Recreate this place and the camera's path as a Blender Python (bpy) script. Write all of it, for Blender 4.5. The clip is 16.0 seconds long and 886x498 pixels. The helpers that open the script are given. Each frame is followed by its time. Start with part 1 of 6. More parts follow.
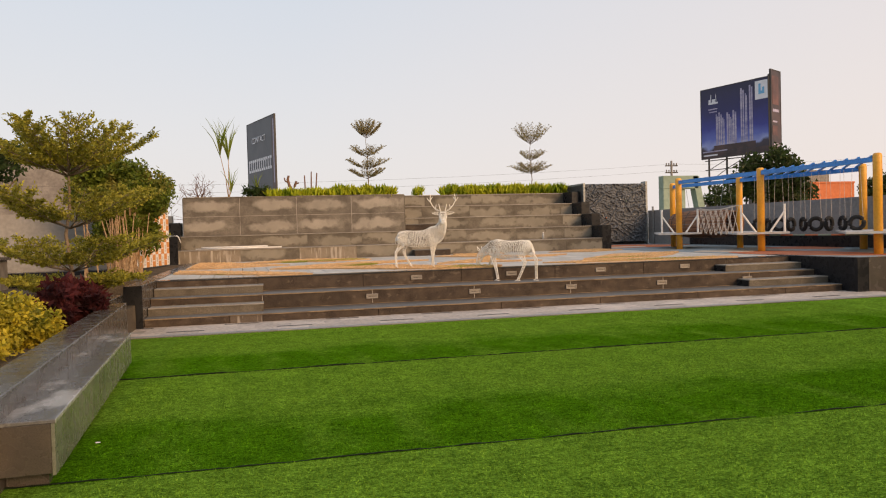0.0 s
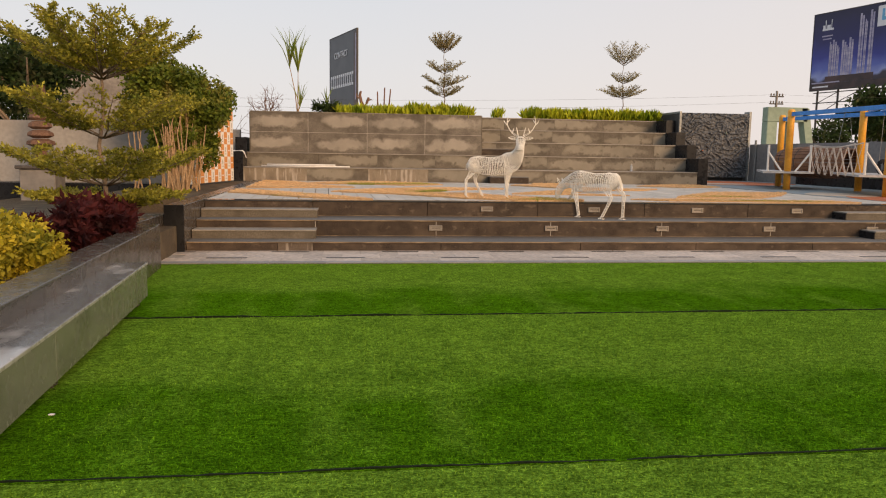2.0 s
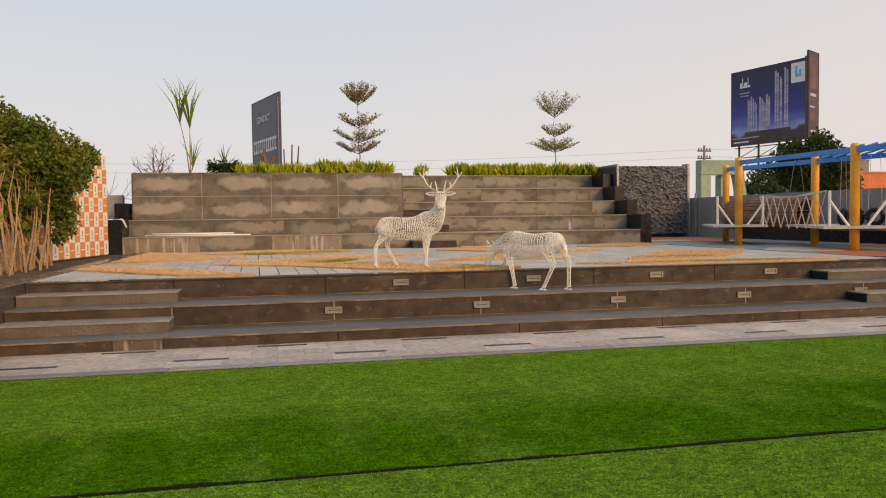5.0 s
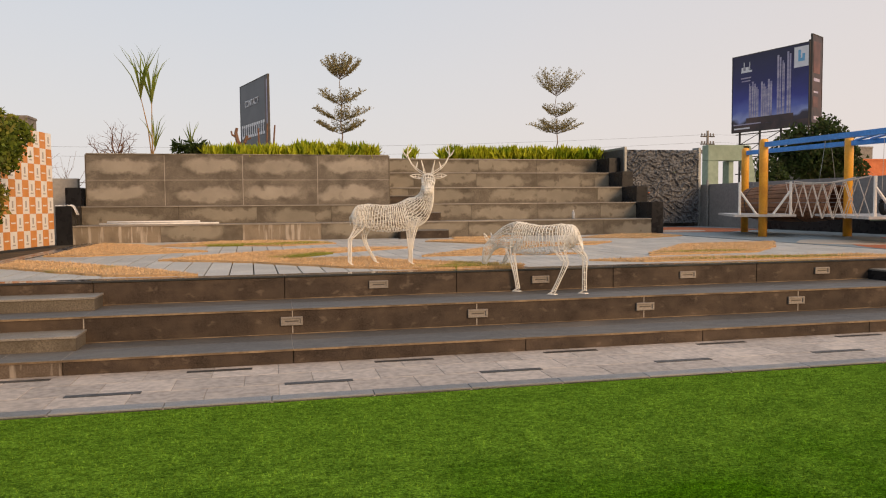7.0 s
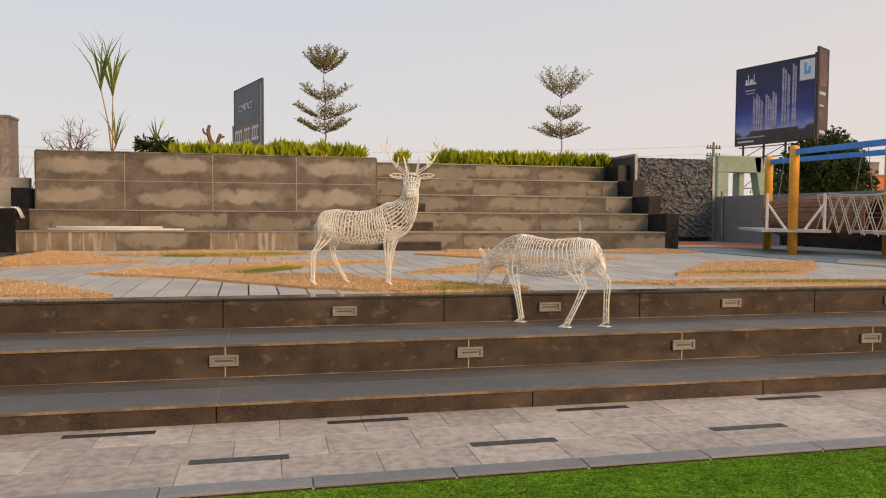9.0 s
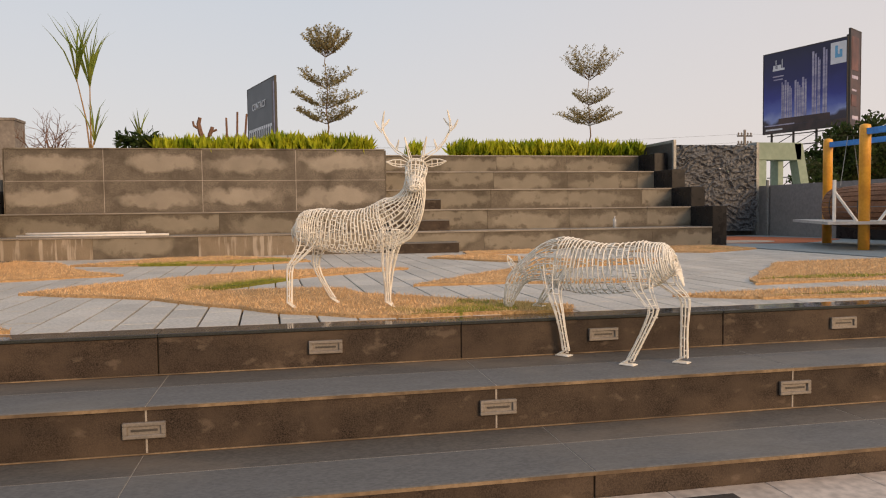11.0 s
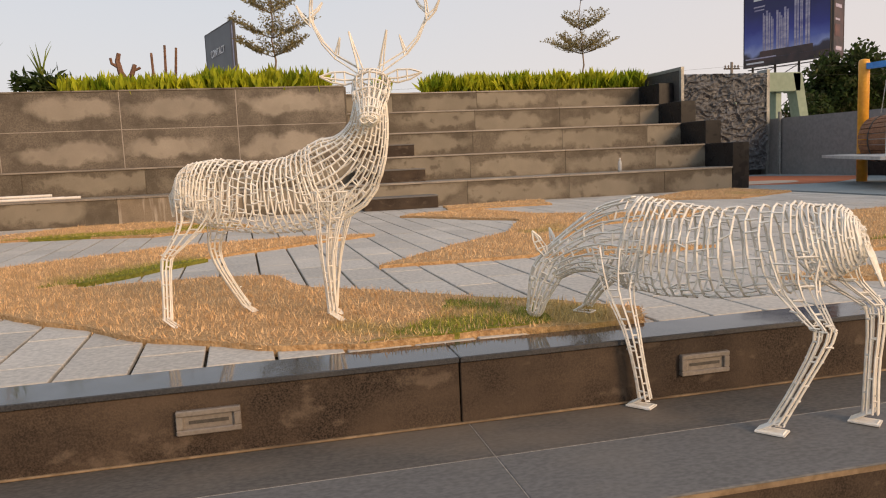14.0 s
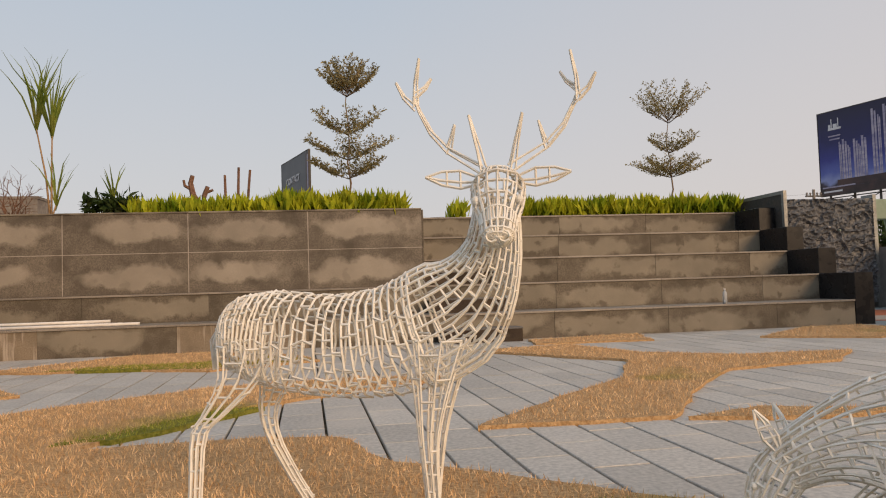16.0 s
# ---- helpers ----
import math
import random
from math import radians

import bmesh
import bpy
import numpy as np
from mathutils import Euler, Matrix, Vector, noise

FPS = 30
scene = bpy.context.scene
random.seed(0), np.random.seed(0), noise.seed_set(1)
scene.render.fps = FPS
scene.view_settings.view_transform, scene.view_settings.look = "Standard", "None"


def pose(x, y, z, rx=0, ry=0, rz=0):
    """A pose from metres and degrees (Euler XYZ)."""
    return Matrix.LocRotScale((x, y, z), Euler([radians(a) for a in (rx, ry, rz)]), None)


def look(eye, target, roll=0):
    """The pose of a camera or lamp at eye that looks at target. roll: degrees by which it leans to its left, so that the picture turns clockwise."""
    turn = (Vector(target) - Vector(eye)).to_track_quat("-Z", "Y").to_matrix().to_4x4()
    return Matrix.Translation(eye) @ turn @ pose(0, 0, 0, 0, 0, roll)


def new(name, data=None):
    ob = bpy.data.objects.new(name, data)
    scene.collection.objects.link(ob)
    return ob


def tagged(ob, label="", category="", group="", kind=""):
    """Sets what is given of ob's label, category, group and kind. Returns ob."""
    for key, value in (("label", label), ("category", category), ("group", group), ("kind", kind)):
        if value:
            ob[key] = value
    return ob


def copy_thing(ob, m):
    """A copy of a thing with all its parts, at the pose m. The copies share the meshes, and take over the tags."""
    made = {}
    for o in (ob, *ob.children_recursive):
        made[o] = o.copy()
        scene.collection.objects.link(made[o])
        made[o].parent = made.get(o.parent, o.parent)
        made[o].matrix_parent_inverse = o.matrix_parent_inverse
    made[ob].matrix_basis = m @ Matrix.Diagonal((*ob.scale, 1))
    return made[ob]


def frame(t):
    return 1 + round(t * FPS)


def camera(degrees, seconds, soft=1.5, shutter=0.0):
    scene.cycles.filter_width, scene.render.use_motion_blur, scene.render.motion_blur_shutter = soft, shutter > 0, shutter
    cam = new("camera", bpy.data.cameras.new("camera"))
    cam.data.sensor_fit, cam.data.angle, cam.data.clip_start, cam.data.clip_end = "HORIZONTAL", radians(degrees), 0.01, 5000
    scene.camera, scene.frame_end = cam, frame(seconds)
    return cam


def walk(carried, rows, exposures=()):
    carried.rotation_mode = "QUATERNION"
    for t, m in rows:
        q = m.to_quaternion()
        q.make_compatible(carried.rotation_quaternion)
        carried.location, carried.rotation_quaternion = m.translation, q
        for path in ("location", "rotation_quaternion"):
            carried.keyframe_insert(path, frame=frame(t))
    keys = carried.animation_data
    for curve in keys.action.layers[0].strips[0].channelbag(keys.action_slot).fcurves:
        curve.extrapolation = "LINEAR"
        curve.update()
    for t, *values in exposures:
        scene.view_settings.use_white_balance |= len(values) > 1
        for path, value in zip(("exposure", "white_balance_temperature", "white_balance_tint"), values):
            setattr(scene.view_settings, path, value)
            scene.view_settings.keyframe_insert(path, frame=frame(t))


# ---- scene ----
cam = camera(60.9, 16.0, soft=1.1)
PATH = [
    (0, (-4.576, -16.206, 1.701), (-4.111, -14.261, 1.653), -1.6),
    (0.5, (-4.478, -15.834, 1.641), (-4.021, -13.89, 1.533), -1.1),
    (1, (-4.304, -15.375, 1.606), (-3.814, -13.443, 1.435), -0.8),
    (1.5, (-4.155, -14.833, 1.649), (-3.86, -12.871, 1.401), -1.2),
    (2, (-4.046, -14.508, 1.75), (-3.79, -12.54, 1.502), 0.9),
    (2.5, (-3.818, -13.987, 1.743), (-3.472, -12.02, 1.643), 0.7),
    (3, (-3.637, -13.466, 1.718), (-3.176, -11.522, 1.612), -2.1),
    (3.5, (-3.502, -12.957, 1.77), (-2.954, -11.036, 1.664), -2.9),
    (4, (-3.351, -12.398, 1.703), (-2.916, -10.447, 1.635), -2.2),
    (4.5, (-3.216, -11.904, 1.695), (-2.796, -9.949, 1.624), -0.9),
    (7, (-2.515, -9.155, 1.704), (-2.074, -7.207, 1.588), -0.5),
    (7.5, (-2.323, -8.561, 1.714), (-1.866, -6.618, 1.59), -0.0),
    (8, (-2.247, -8.031, 1.679), (-1.796, -6.087, 1.548), 0.8),
    (8.5, (-2.083, -7.594, 1.696), (-1.617, -5.652, 1.586), 1.5),
    (9, (-1.906, -7.073, 1.667), (-1.457, -5.126, 1.578), 0.4),
    (11.5, (-1.299, -4.492, 1.689), (-0.903, -2.534, 1.591), -0.7),
    (12, (-1.21, -4.016, 1.693), (-0.775, -2.065, 1.622), -0.4),
    (12.5, (-1.069, -3.566, 1.623), (-0.611, -1.62, 1.551), -0.4),
    (13, (-1.008, -3.176, 1.632), (-0.563, -1.237, 1.428), -2.2),
    (13.5, (-0.98, -2.728, 1.634), (-0.494, -0.802, 1.404), -2.1),
    (14, (-0.846, -2.261, 1.684), (-0.392, -0.328, 1.445), -2.5),
    (14.5, (-0.968, -1.889, 1.611), (-0.612, 0.079, 1.556), -1.0),
    (15, (-0.92, -1.532, 1.637), (-0.631, 0.447, 1.661), -1.4),
    (15.5, (-0.851, -1.21, 1.661), (-0.596, 0.772, 1.725), -2.0),
    (16, (-0.882, -0.933, 1.73), (-0.579, 1.041, 1.829), -1.8),
]
walk(cam, [(t, look(eye, target, roll)) for t, eye, target, roll in PATH],
     [(0, 0.45, 7550, 14), (2.0, 0.42, 7600, 14), (2.5, 0.08, 7550, 14), (3.1, 0.27, 7550, 14), (4.0, 0.33, 7550, 14), (7.4, 0.32, 7600, 14), (8.0, 0.22, 7600, 14), (8.6, 0.29, 7600, 14), (9, 0.3, 7600, 14), (11.5, 0.24, 7550, 14), (12.1, 0.2, 7550, 14), (12.9, 0.38, 7550, 14), (14, 0.34, 7450, 14),
      (14.4, 0.12, 7450, 13), (15, 0.1, 7450, 13), (16, 0.1, 7400, 13)])

# ---- light ----
world = bpy.data.worlds.new("sky")
scene.world = world
world.use_nodes = True
wn, wl = world.node_tree.nodes, world.node_tree.links
sky = wn.new("ShaderNodeTexSky")
sky.sky_type = 'NISHITA'
sky.sun_disc = False
sky.sun_elevation = radians(14)
sky.sun_rotation = radians(150)
sky.air_density, sky.dust_density, sky.ozone_density = 1.0, 4.0, 1.5
tc = wn.new("ShaderNodeTexCoord")
sep = wn.new("ShaderNodeSeparateXYZ")
wl.new(tc.outputs["Generated"], sep.inputs[0])
rise = wn.new("ShaderNodeMapRange")
wl.new(sep.outputs["Z"], rise.inputs["Value"])
rise.inputs["From Max"].default_value = 0.42
air = wn.new("ShaderNodeMixRGB")
air.inputs[1].default_value = (8.0, 8.3, 9.0, 1)
air.inputs[2].default_value = (5.6, 7.1, 9.1, 1)
wl.new(rise.outputs[0], air.inputs[0])
east = wn.new("ShaderNodeMapRange")
east.inputs["From Min"].default_value, east.inputs["From Max"].default_value = 0.05, 0.75
east.inputs["To Max"].default_value = 0.4
wl.new(sep.outputs["X"], east.inputs["Value"])
glow = wn.new("ShaderNodeMixRGB")
glow.inputs[2].default_value = (9.3, 8.3, 8.2, 1)
wl.new(east.outputs[0], glow.inputs[0])
wl.new(air.outputs[0], glow.inputs[1])
haze = wn.new("ShaderNodeMixRGB")
haze.inputs[0].default_value = 0.85
wl.new(sky.outputs[0], haze.inputs[1])
wl.new(glow.outputs[0], haze.inputs[2])
wl.new(haze.outputs[0], wn["Background"].inputs[0])
wn["Background"].inputs[1].default_value = 0.080
sun = new("sun", bpy.data.lights.new("sun", 'SUN'))
sun.data.energy, sun.data.angle, sun.data.color = 2.1, radians(24), (1.0, 0.70, 0.44)
sun.matrix_world = look((9, -16, 7), (0, 0, 0.5))

# ---- materials ----


def nd(nt, kind, **vals):
    n = nt.nodes.new(kind)
    for k, v in vals.items():
        n.inputs[k].default_value = v
    return n


def base_mat(name, rough=0.7, metal=0.0):
    m = bpy.data.materials.new(name)
    m.use_nodes = True
    b = m.node_tree.nodes["Principled BSDF"]
    b.inputs["Roughness"].default_value = rough
    b.inputs["Metallic"].default_value = metal
    b.inputs["Specular IOR Level"].default_value = 0.5 if rough < 0.56 else 0.18
    return m, m.node_tree, b


def coords(nt, local=False, stretch=(1, 1, 1)):
    mp = nt.nodes.new("ShaderNodeMapping")
    mp.inputs["Scale"].default_value = stretch
    if local:
        src = nt.nodes.new("ShaderNodeTexCoord").outputs["Object"]
    else:
        src = nt.nodes.new("ShaderNodeNewGeometry").outputs["Position"]
    nt.links.new(src, mp.inputs["Vector"])
    return mp.outputs[0]


def noise_fac(nt, vec, scale, detail=4.0, lo=0.35, hi=0.65):
    n = nd(nt, "ShaderNodeTexNoise", Scale=scale, Detail=detail)
    nt.links.new(vec, n.inputs["Vector"])
    r = nd(nt, "ShaderNodeMapRange")
    r.inputs["From Min"].default_value, r.inputs["From Max"].default_value = lo, hi
    nt.links.new(n.outputs["Fac"], r.inputs["Value"])
    return r.outputs["Result"]


def mix(nt, fac, a, b, mode='MIX'):
    n = nt.nodes.new("ShaderNodeMixRGB")
    n.blend_type = mode
    for i, v in ((0, fac), (1, a), (2, b)):
        if isinstance(v, (int, float)):
            n.inputs[i].default_value = v
        elif isinstance(v, tuple):
            n.inputs[i].default_value = (*v[:3], 1)
        else:
            nt.links.new(v, n.inputs[i])
    return n.outputs[0]


def vary(nt, col, amount, island=False):
    """Lightens or darkens a colour from piece to piece."""
    if island:
        src = nt.nodes.new("ShaderNodeNewGeometry").outputs["Random Per Island"]
    else:
        src = nt.nodes.new("ShaderNodeObjectInfo").outputs["Random"]
    r = nd(nt, "ShaderNodeMapRange")
    r.inputs["To Min"].default_value, r.inputs["To Max"].default_value = 1 - amount, 1 + amount
    nt.links.new(src, r.inputs["Value"])
    h = nt.nodes.new("ShaderNodeHueSaturation")
    nt.links.new(r.outputs["Result"], h.inputs["Value"])
    nt.links.new(col, h.inputs["Color"])
    return h.outputs[0]


def add_bump(nt, b, vec, scale, strength, dist=0.004, detail=6.0):
    n = nd(nt, "ShaderNodeTexNoise", Scale=scale, Detail=detail)
    nt.links.new(vec, n.inputs["Vector"])
    u = nd(nt, "ShaderNodeBump", Strength=strength, Distance=dist)
    nt.links.new(n.outputs["Fac"], u.inputs["Height"])
    nt.links.new(u.outputs[0], b.inputs["Normal"])


def surface(name, c1, c2, fine=30, coarse=1.2, c3=None, amt3=0.5, rough=0.7, metal=0.0, bump=0.3, bscale=80,
            rnd=0.0, island=0.0, stretch=(1, 1, 1), dist=0.004, rvar=0.12, local=False, lo3=0.5, hi3=0.7):
    m, nt, b = base_mat(name, rough, metal)
    v = coords(nt, local, stretch)
    col = mix(nt, noise_fac(nt, v, fine), c1, c2)
    if c3:
        f = noise_fac(nt, v, coarse, 5, lo3, hi3)
        s = nd(nt, "ShaderNodeMath")
        s.operation = 'MULTIPLY'
        s.inputs[1].default_value = amt3
        nt.links.new(f, s.inputs[0])
        col = mix(nt, s.outputs[0], col, c3)
    if rnd:
        col = vary(nt, col, rnd)
    if island:
        col = vary(nt, col, island, True)
    nt.links.new(col, b.inputs["Base Color"])
    if rvar:
        r = nd(nt, "ShaderNodeMapRange")
        r.inputs["To Min"].default_value, r.inputs["To Max"].default_value = max(0.03, rough - rvar), min(1, rough + rvar)
        nt.links.new(noise_fac(nt, v, coarse * 3, 4, 0.3, 0.7), r.inputs["Value"])
        nt.links.new(r.outputs["Result"], b.inputs["Roughness"])
    if bump:
        add_bump(nt, b, v, bscale, bump, dist)
    return m


def blotched(name, c1, c2, pale, half_x, half_z, amount=0.8, streaks=False, stray=1.0, spots=0.25):
    """A stone slab with a paler dried patch in its middle, ragged at the rim, or with pale lime streaks."""
    m, nt, b = base_mat(name, 0.6)
    v = coords(nt, True)
    w = coords(nt)
    col = mix(nt, noise_fac(nt, w, 55), c1, c2)
    col = mix(nt, noise_fac(nt, w, 3.0, 6, 0.42, 0.75), col, tuple(x * 0.72 for x in c1))
    if streaks:
        sv = coords(nt, False, (9, 9, 0.9))
        k = noise_fac(nt, sv, 1.3, 5, 0.52, 0.62)
    else:
        sc = coords(nt, True, (1 / half_x, 0.0, 1 / half_z))
        nz = nd(nt, "ShaderNodeTexNoise", Scale=1.7, Detail=7.0)
        nz.inputs["Roughness"].default_value = 0.62
        nt.links.new(w, nz.inputs["Vector"])
        cen = nt.nodes.new("ShaderNodeVectorMath")
        cen.operation = 'SUBTRACT'
        cen.inputs[1].default_value = (0.5, 0.5, 0.5)
        nt.links.new(nz.outputs["Color"], cen.inputs[0])
        big = nt.nodes.new("ShaderNodeVectorMath")
        big.operation = 'MULTIPLY'
        big.inputs[1].default_value = (1.3 + 0.6 * stray, 0.0, 2.3 + 1.4 * stray)
        nt.links.new(cen.outputs[0], big.inputs[0])
        who = nt.nodes.new("ShaderNodeObjectInfo")
        wn_ = nd(nt, "ShaderNodeTexWhiteNoise")
        wn_.noise_dimensions = '1D'
        nt.links.new(who.outputs["Random"], wn_.inputs["W"])
        drift = nt.nodes.new("ShaderNodeVectorMath")
        drift.operation = 'MULTIPLY_ADD'
        drift.inputs[1].default_value = (1.1 * stray, 0.0, 1.3 * stray)
        drift.inputs[2].default_value = (-0.55 * stray, 0.0, -0.65 * stray)
        nt.links.new(wn_.outputs["Color"], drift.inputs[0])
        moved = nt.nodes.new("ShaderNodeVectorMath")
        moved.operation = 'ADD'
        nt.links.new(sc, moved.inputs[0])
        nt.links.new(drift.outputs[0], moved.inputs[1])
        sub = nt.nodes.new("ShaderNodeVectorMath")
        sub.operation = 'ADD'
        nt.links.new(moved.outputs[0], sub.inputs[0])
        nt.links.new(big.outputs[0], sub.inputs[1])
        ln = nt.nodes.new("ShaderNodeVectorMath")
        ln.operation = 'LENGTH'
        nt.links.new(sub.outputs[0], ln.inputs[0])
        r = nd(nt, "ShaderNodeMapRange")
        r.inputs["From Min"].default_value, r.inputs["From Max"].default_value = 1.16, 0.74
        nt.links.new(ln.outputs["Value"], r.inputs["Value"])
        k = r.outputs["Result"]
    s = nd(nt, "ShaderNodeMath")
    s.operation = 'MULTIPLY'
    s.inputs[1].default_value = amount
    nt.links.new(k, s.inputs[0])
    cloud = mix(nt, noise_fac(nt, w, 2.3, 6, 0.35, 0.7), pale, tuple(x * 0.8 for x in pale))
    col = mix(nt, s.outputs[0], col, cloud)
    damp = nd(nt, "ShaderNodeMath")
    damp.operation = 'MULTIPLY'
    damp.inputs[1].default_value = spots
    nt.links.new(noise_fac(nt, w, 3.4, 5, 0.6, 0.66), damp.inputs[0])
    col = mix(nt, damp.outputs[0], col, c1)
    col = vary(nt, col, 0.08)
    nt.links.new(col, b.inputs["Base Color"])
    add_bump(nt, b, w, 140, 0.25, 0.003)
    return m


def riser_mat(name):
    """Dark brown honed granite, clouded, with dusty blotches, fine pale scratches and a little grain."""
    m, nt, b = base_mat(name, 0.6)
    v = coords(nt)
    col = mix(nt, noise_fac(nt, v, 130, 6, 0.36, 0.64), (0.014, 0.01, 0.0075), (0.066, 0.047, 0.035))
    col = mix(nt, noise_fac(nt, v, 4.5, 7, 0.36, 0.7), col, (0.068, 0.049, 0.036))
    soft = nd(nt, "ShaderNodeMath")
    soft.operation = 'MULTIPLY'
    soft.inputs[1].default_value = 0.34
    nt.links.new(noise_fac(nt, coords(nt, False, (0.5, 1, 1.4)), 2.1, 6, 0.48, 0.72), soft.inputs[0])
    col = mix(nt, soft.outputs[0], col, (0.17, 0.122, 0.085))
    thin = nd(nt, "ShaderNodeMath")
    thin.operation = 'MULTIPLY'
    thin.inputs[1].default_value = 0.22
    nt.links.new(noise_fac(nt, coords(nt, False, (0.8, 1, 1.3)), 8, 9, 0.6, 0.7), thin.inputs[0])
    col = mix(nt, thin.outputs[0], col, (0.27, 0.21, 0.16))
    nt.links.new(vary(nt, col, 0.14), b.inputs["Base Color"])
    r = nd(nt, "ShaderNodeMapRange")
    r.inputs["To Min"].default_value, r.inputs["To Max"].default_value = 0.5, 0.8
    nt.links.new(noise_fac(nt, v, 5, 5, 0.3, 0.7), r.inputs["Value"])
    nt.links.new(r.outputs["Result"], b.inputs["Roughness"])
    add_bump(nt, b, v, 60, 0.6, 0.004)
    return m


RISER = riser_mat("riser_granite")
RISER_STAINED = blotched("riser_limed", (0.095, 0.072, 0.055), (0.15, 0.118, 0.092), (0.38, 0.33, 0.28), 1, 1, 0.75, True)
TREAD = surface("tread_granite", (0.112, 0.108, 0.105), (0.155, 0.15, 0.145), 60, 1.6, (0.2, 0.18, 0.155), 0.45, rough=0.58, rnd=0.06, bump=0.12, stretch=(0.6, 1, 1))
TREAD_BACK = surface("dusty_tread_granite", (0.088, 0.08, 0.073), (0.13, 0.118, 0.106), 60, 1.8, (0.22, 0.175, 0.135), 0.5, rough=0.58, rnd=0.06, bump=0.12, stretch=(0.6, 1, 1))
DUST = surface("tan_dust_line", (0.2, 0.14, 0.085), (0.29, 0.21, 0.135), 30, 2.5, (0.1, 0.072, 0.05), 0.8, rough=0.95, bump=0.3, lo3=0.42, hi3=0.6)
TIERTREAD = surface("tier_tread_granite", (0.17, 0.15, 0.128), (0.27, 0.24, 0.205), 60, 1.5, (0.4, 0.35, 0.29), 0.5, rough=0.5, rnd=0.08, bump=0.15)
WALLSLAB = blotched("wall_slab", (0.112, 0.095, 0.076), (0.19, 0.163, 0.132), (0.37, 0.328, 0.272), 0.86, 0.2, 0.68, stray=0.4)
TIERSLAB = blotched("tier_slab", (0.098, 0.082, 0.062), (0.168, 0.143, 0.112), (0.282, 0.25, 0.197), 1.02, 0.19, 0.7, stray=0.75, spots=0.75)
TIERSTAIN = blotched("tier_slab_limed", (0.2, 0.16, 0.118), (0.28, 0.23, 0.17), (0.5, 0.44, 0.37), 1, 1, 0.7, True)
BLACK = surface("black_granite", (0.008, 0.008, 0.009), (0.02, 0.02, 0.022), 160, 2, (0.03, 0.03, 0.03), 0.4, rough=0.3, bump=0.05, rvar=0.1)
BLACK.node_tree.nodes["Principled BSDF"].inputs["Specular IOR Level"].default_value = 0.2
EDGE = surface("polished_edge_granite", (0.03, 0.032, 0.035), (0.06, 0.06, 0.062), 150, 3, (0.09, 0.085, 0.08), 0.4, rough=0.08, bump=0.02, rvar=0.05, rnd=0.1)
KERB = surface("planter_granite", (0.05, 0.042, 0.036), (0.085, 0.072, 0.06), 120, 2, (0.14, 0.11, 0.085), 0.4, rough=0.24, bump=0.08, rvar=0.1)
BENCHTOP = surface("bench_granite", (0.10, 0.098, 0.096), (0.16, 0.155, 0.15), 110, 2.6, (0.5, 0.48, 0.46), 0.7, rough=0.2, bump=0.08, rvar=0.14, lo3=0.52, hi3=0.64, stretch=(1, 0.6, 1))
BENCHSIDE = surface("bench_side_granite", (0.13, 0.135, 0.1), (0.19, 0.195, 0.15), 120, 2.2, (0.085, 0.088, 0.062), 0.6, rough=0.25, bump=0.08, rnd=0.1)
EDGE_PALE = surface("pale_granite_edge", (0.3, 0.3, 0.26), (0.4, 0.39, 0.35), 60, 3, (0.2, 0.2, 0.17), 0.5, rough=0.3, bump=0.1)
PAVER = surface("grey_paver", (0.36, 0.308, 0.272), (0.53, 0.45, 0.395), 14, 2.2, (0.62, 0.52, 0.44), 0.55, rough=0.58, rnd=0.14, bump=0.2)
BORDER = surface("border_stone", (0.17, 0.175, 0.18), (0.24, 0.24, 0.245), 60, 2.5, (0.3, 0.26, 0.23), 0.5, rough=0.5, rnd=0.14, bump=0.2)
SLOT = surface("drain_slot", (0.025, 0.022, 0.02), (0.05, 0.045, 0.04), 60, 4, (0.1, 0.1, 0.1), 0.5, rough=0.45, bump=0.2)
FLAG = surface("blue_grey_flagstone", (0.385, 0.366, 0.338), (0.525, 0.495, 0.45), 35, 1.8, (0.58, 0.53, 0.47), 0.45, rough=0.72, rnd=0.1, bump=0.25)
FLAGS_REST = surface("blue_grey_flagstones", (0.385, 0.366, 0.338), (0.525, 0.495, 0.45), 35, 1.8, (0.58, 0.53, 0.47), 0.45, rough=0.72, island=0.1, bump=0.25)
SOIL = surface("joint_soil", (0.06, 0.045, 0.03), (0.12, 0.09, 0.06), 50, 3, (0.2, 0.15, 0.09), 0.5, rough=0.95, bump=0.6, dist=0.01)
JOINT = surface("pale_joint_mortar", (0.3, 0.27, 0.24), (0.4, 0.36, 0.32), 60, 3, (0.2, 0.17, 0.14), 0.5, rough=0.95, bump=0.4)
EARTH = surface("dry_earth", (0.22, 0.17, 0.12), (0.32, 0.25, 0.18), 2.0, 0.05, (0.13, 0.14, 0.07), 0.7, rough=0.95, bump=0.5, bscale=6, dist=0.05)


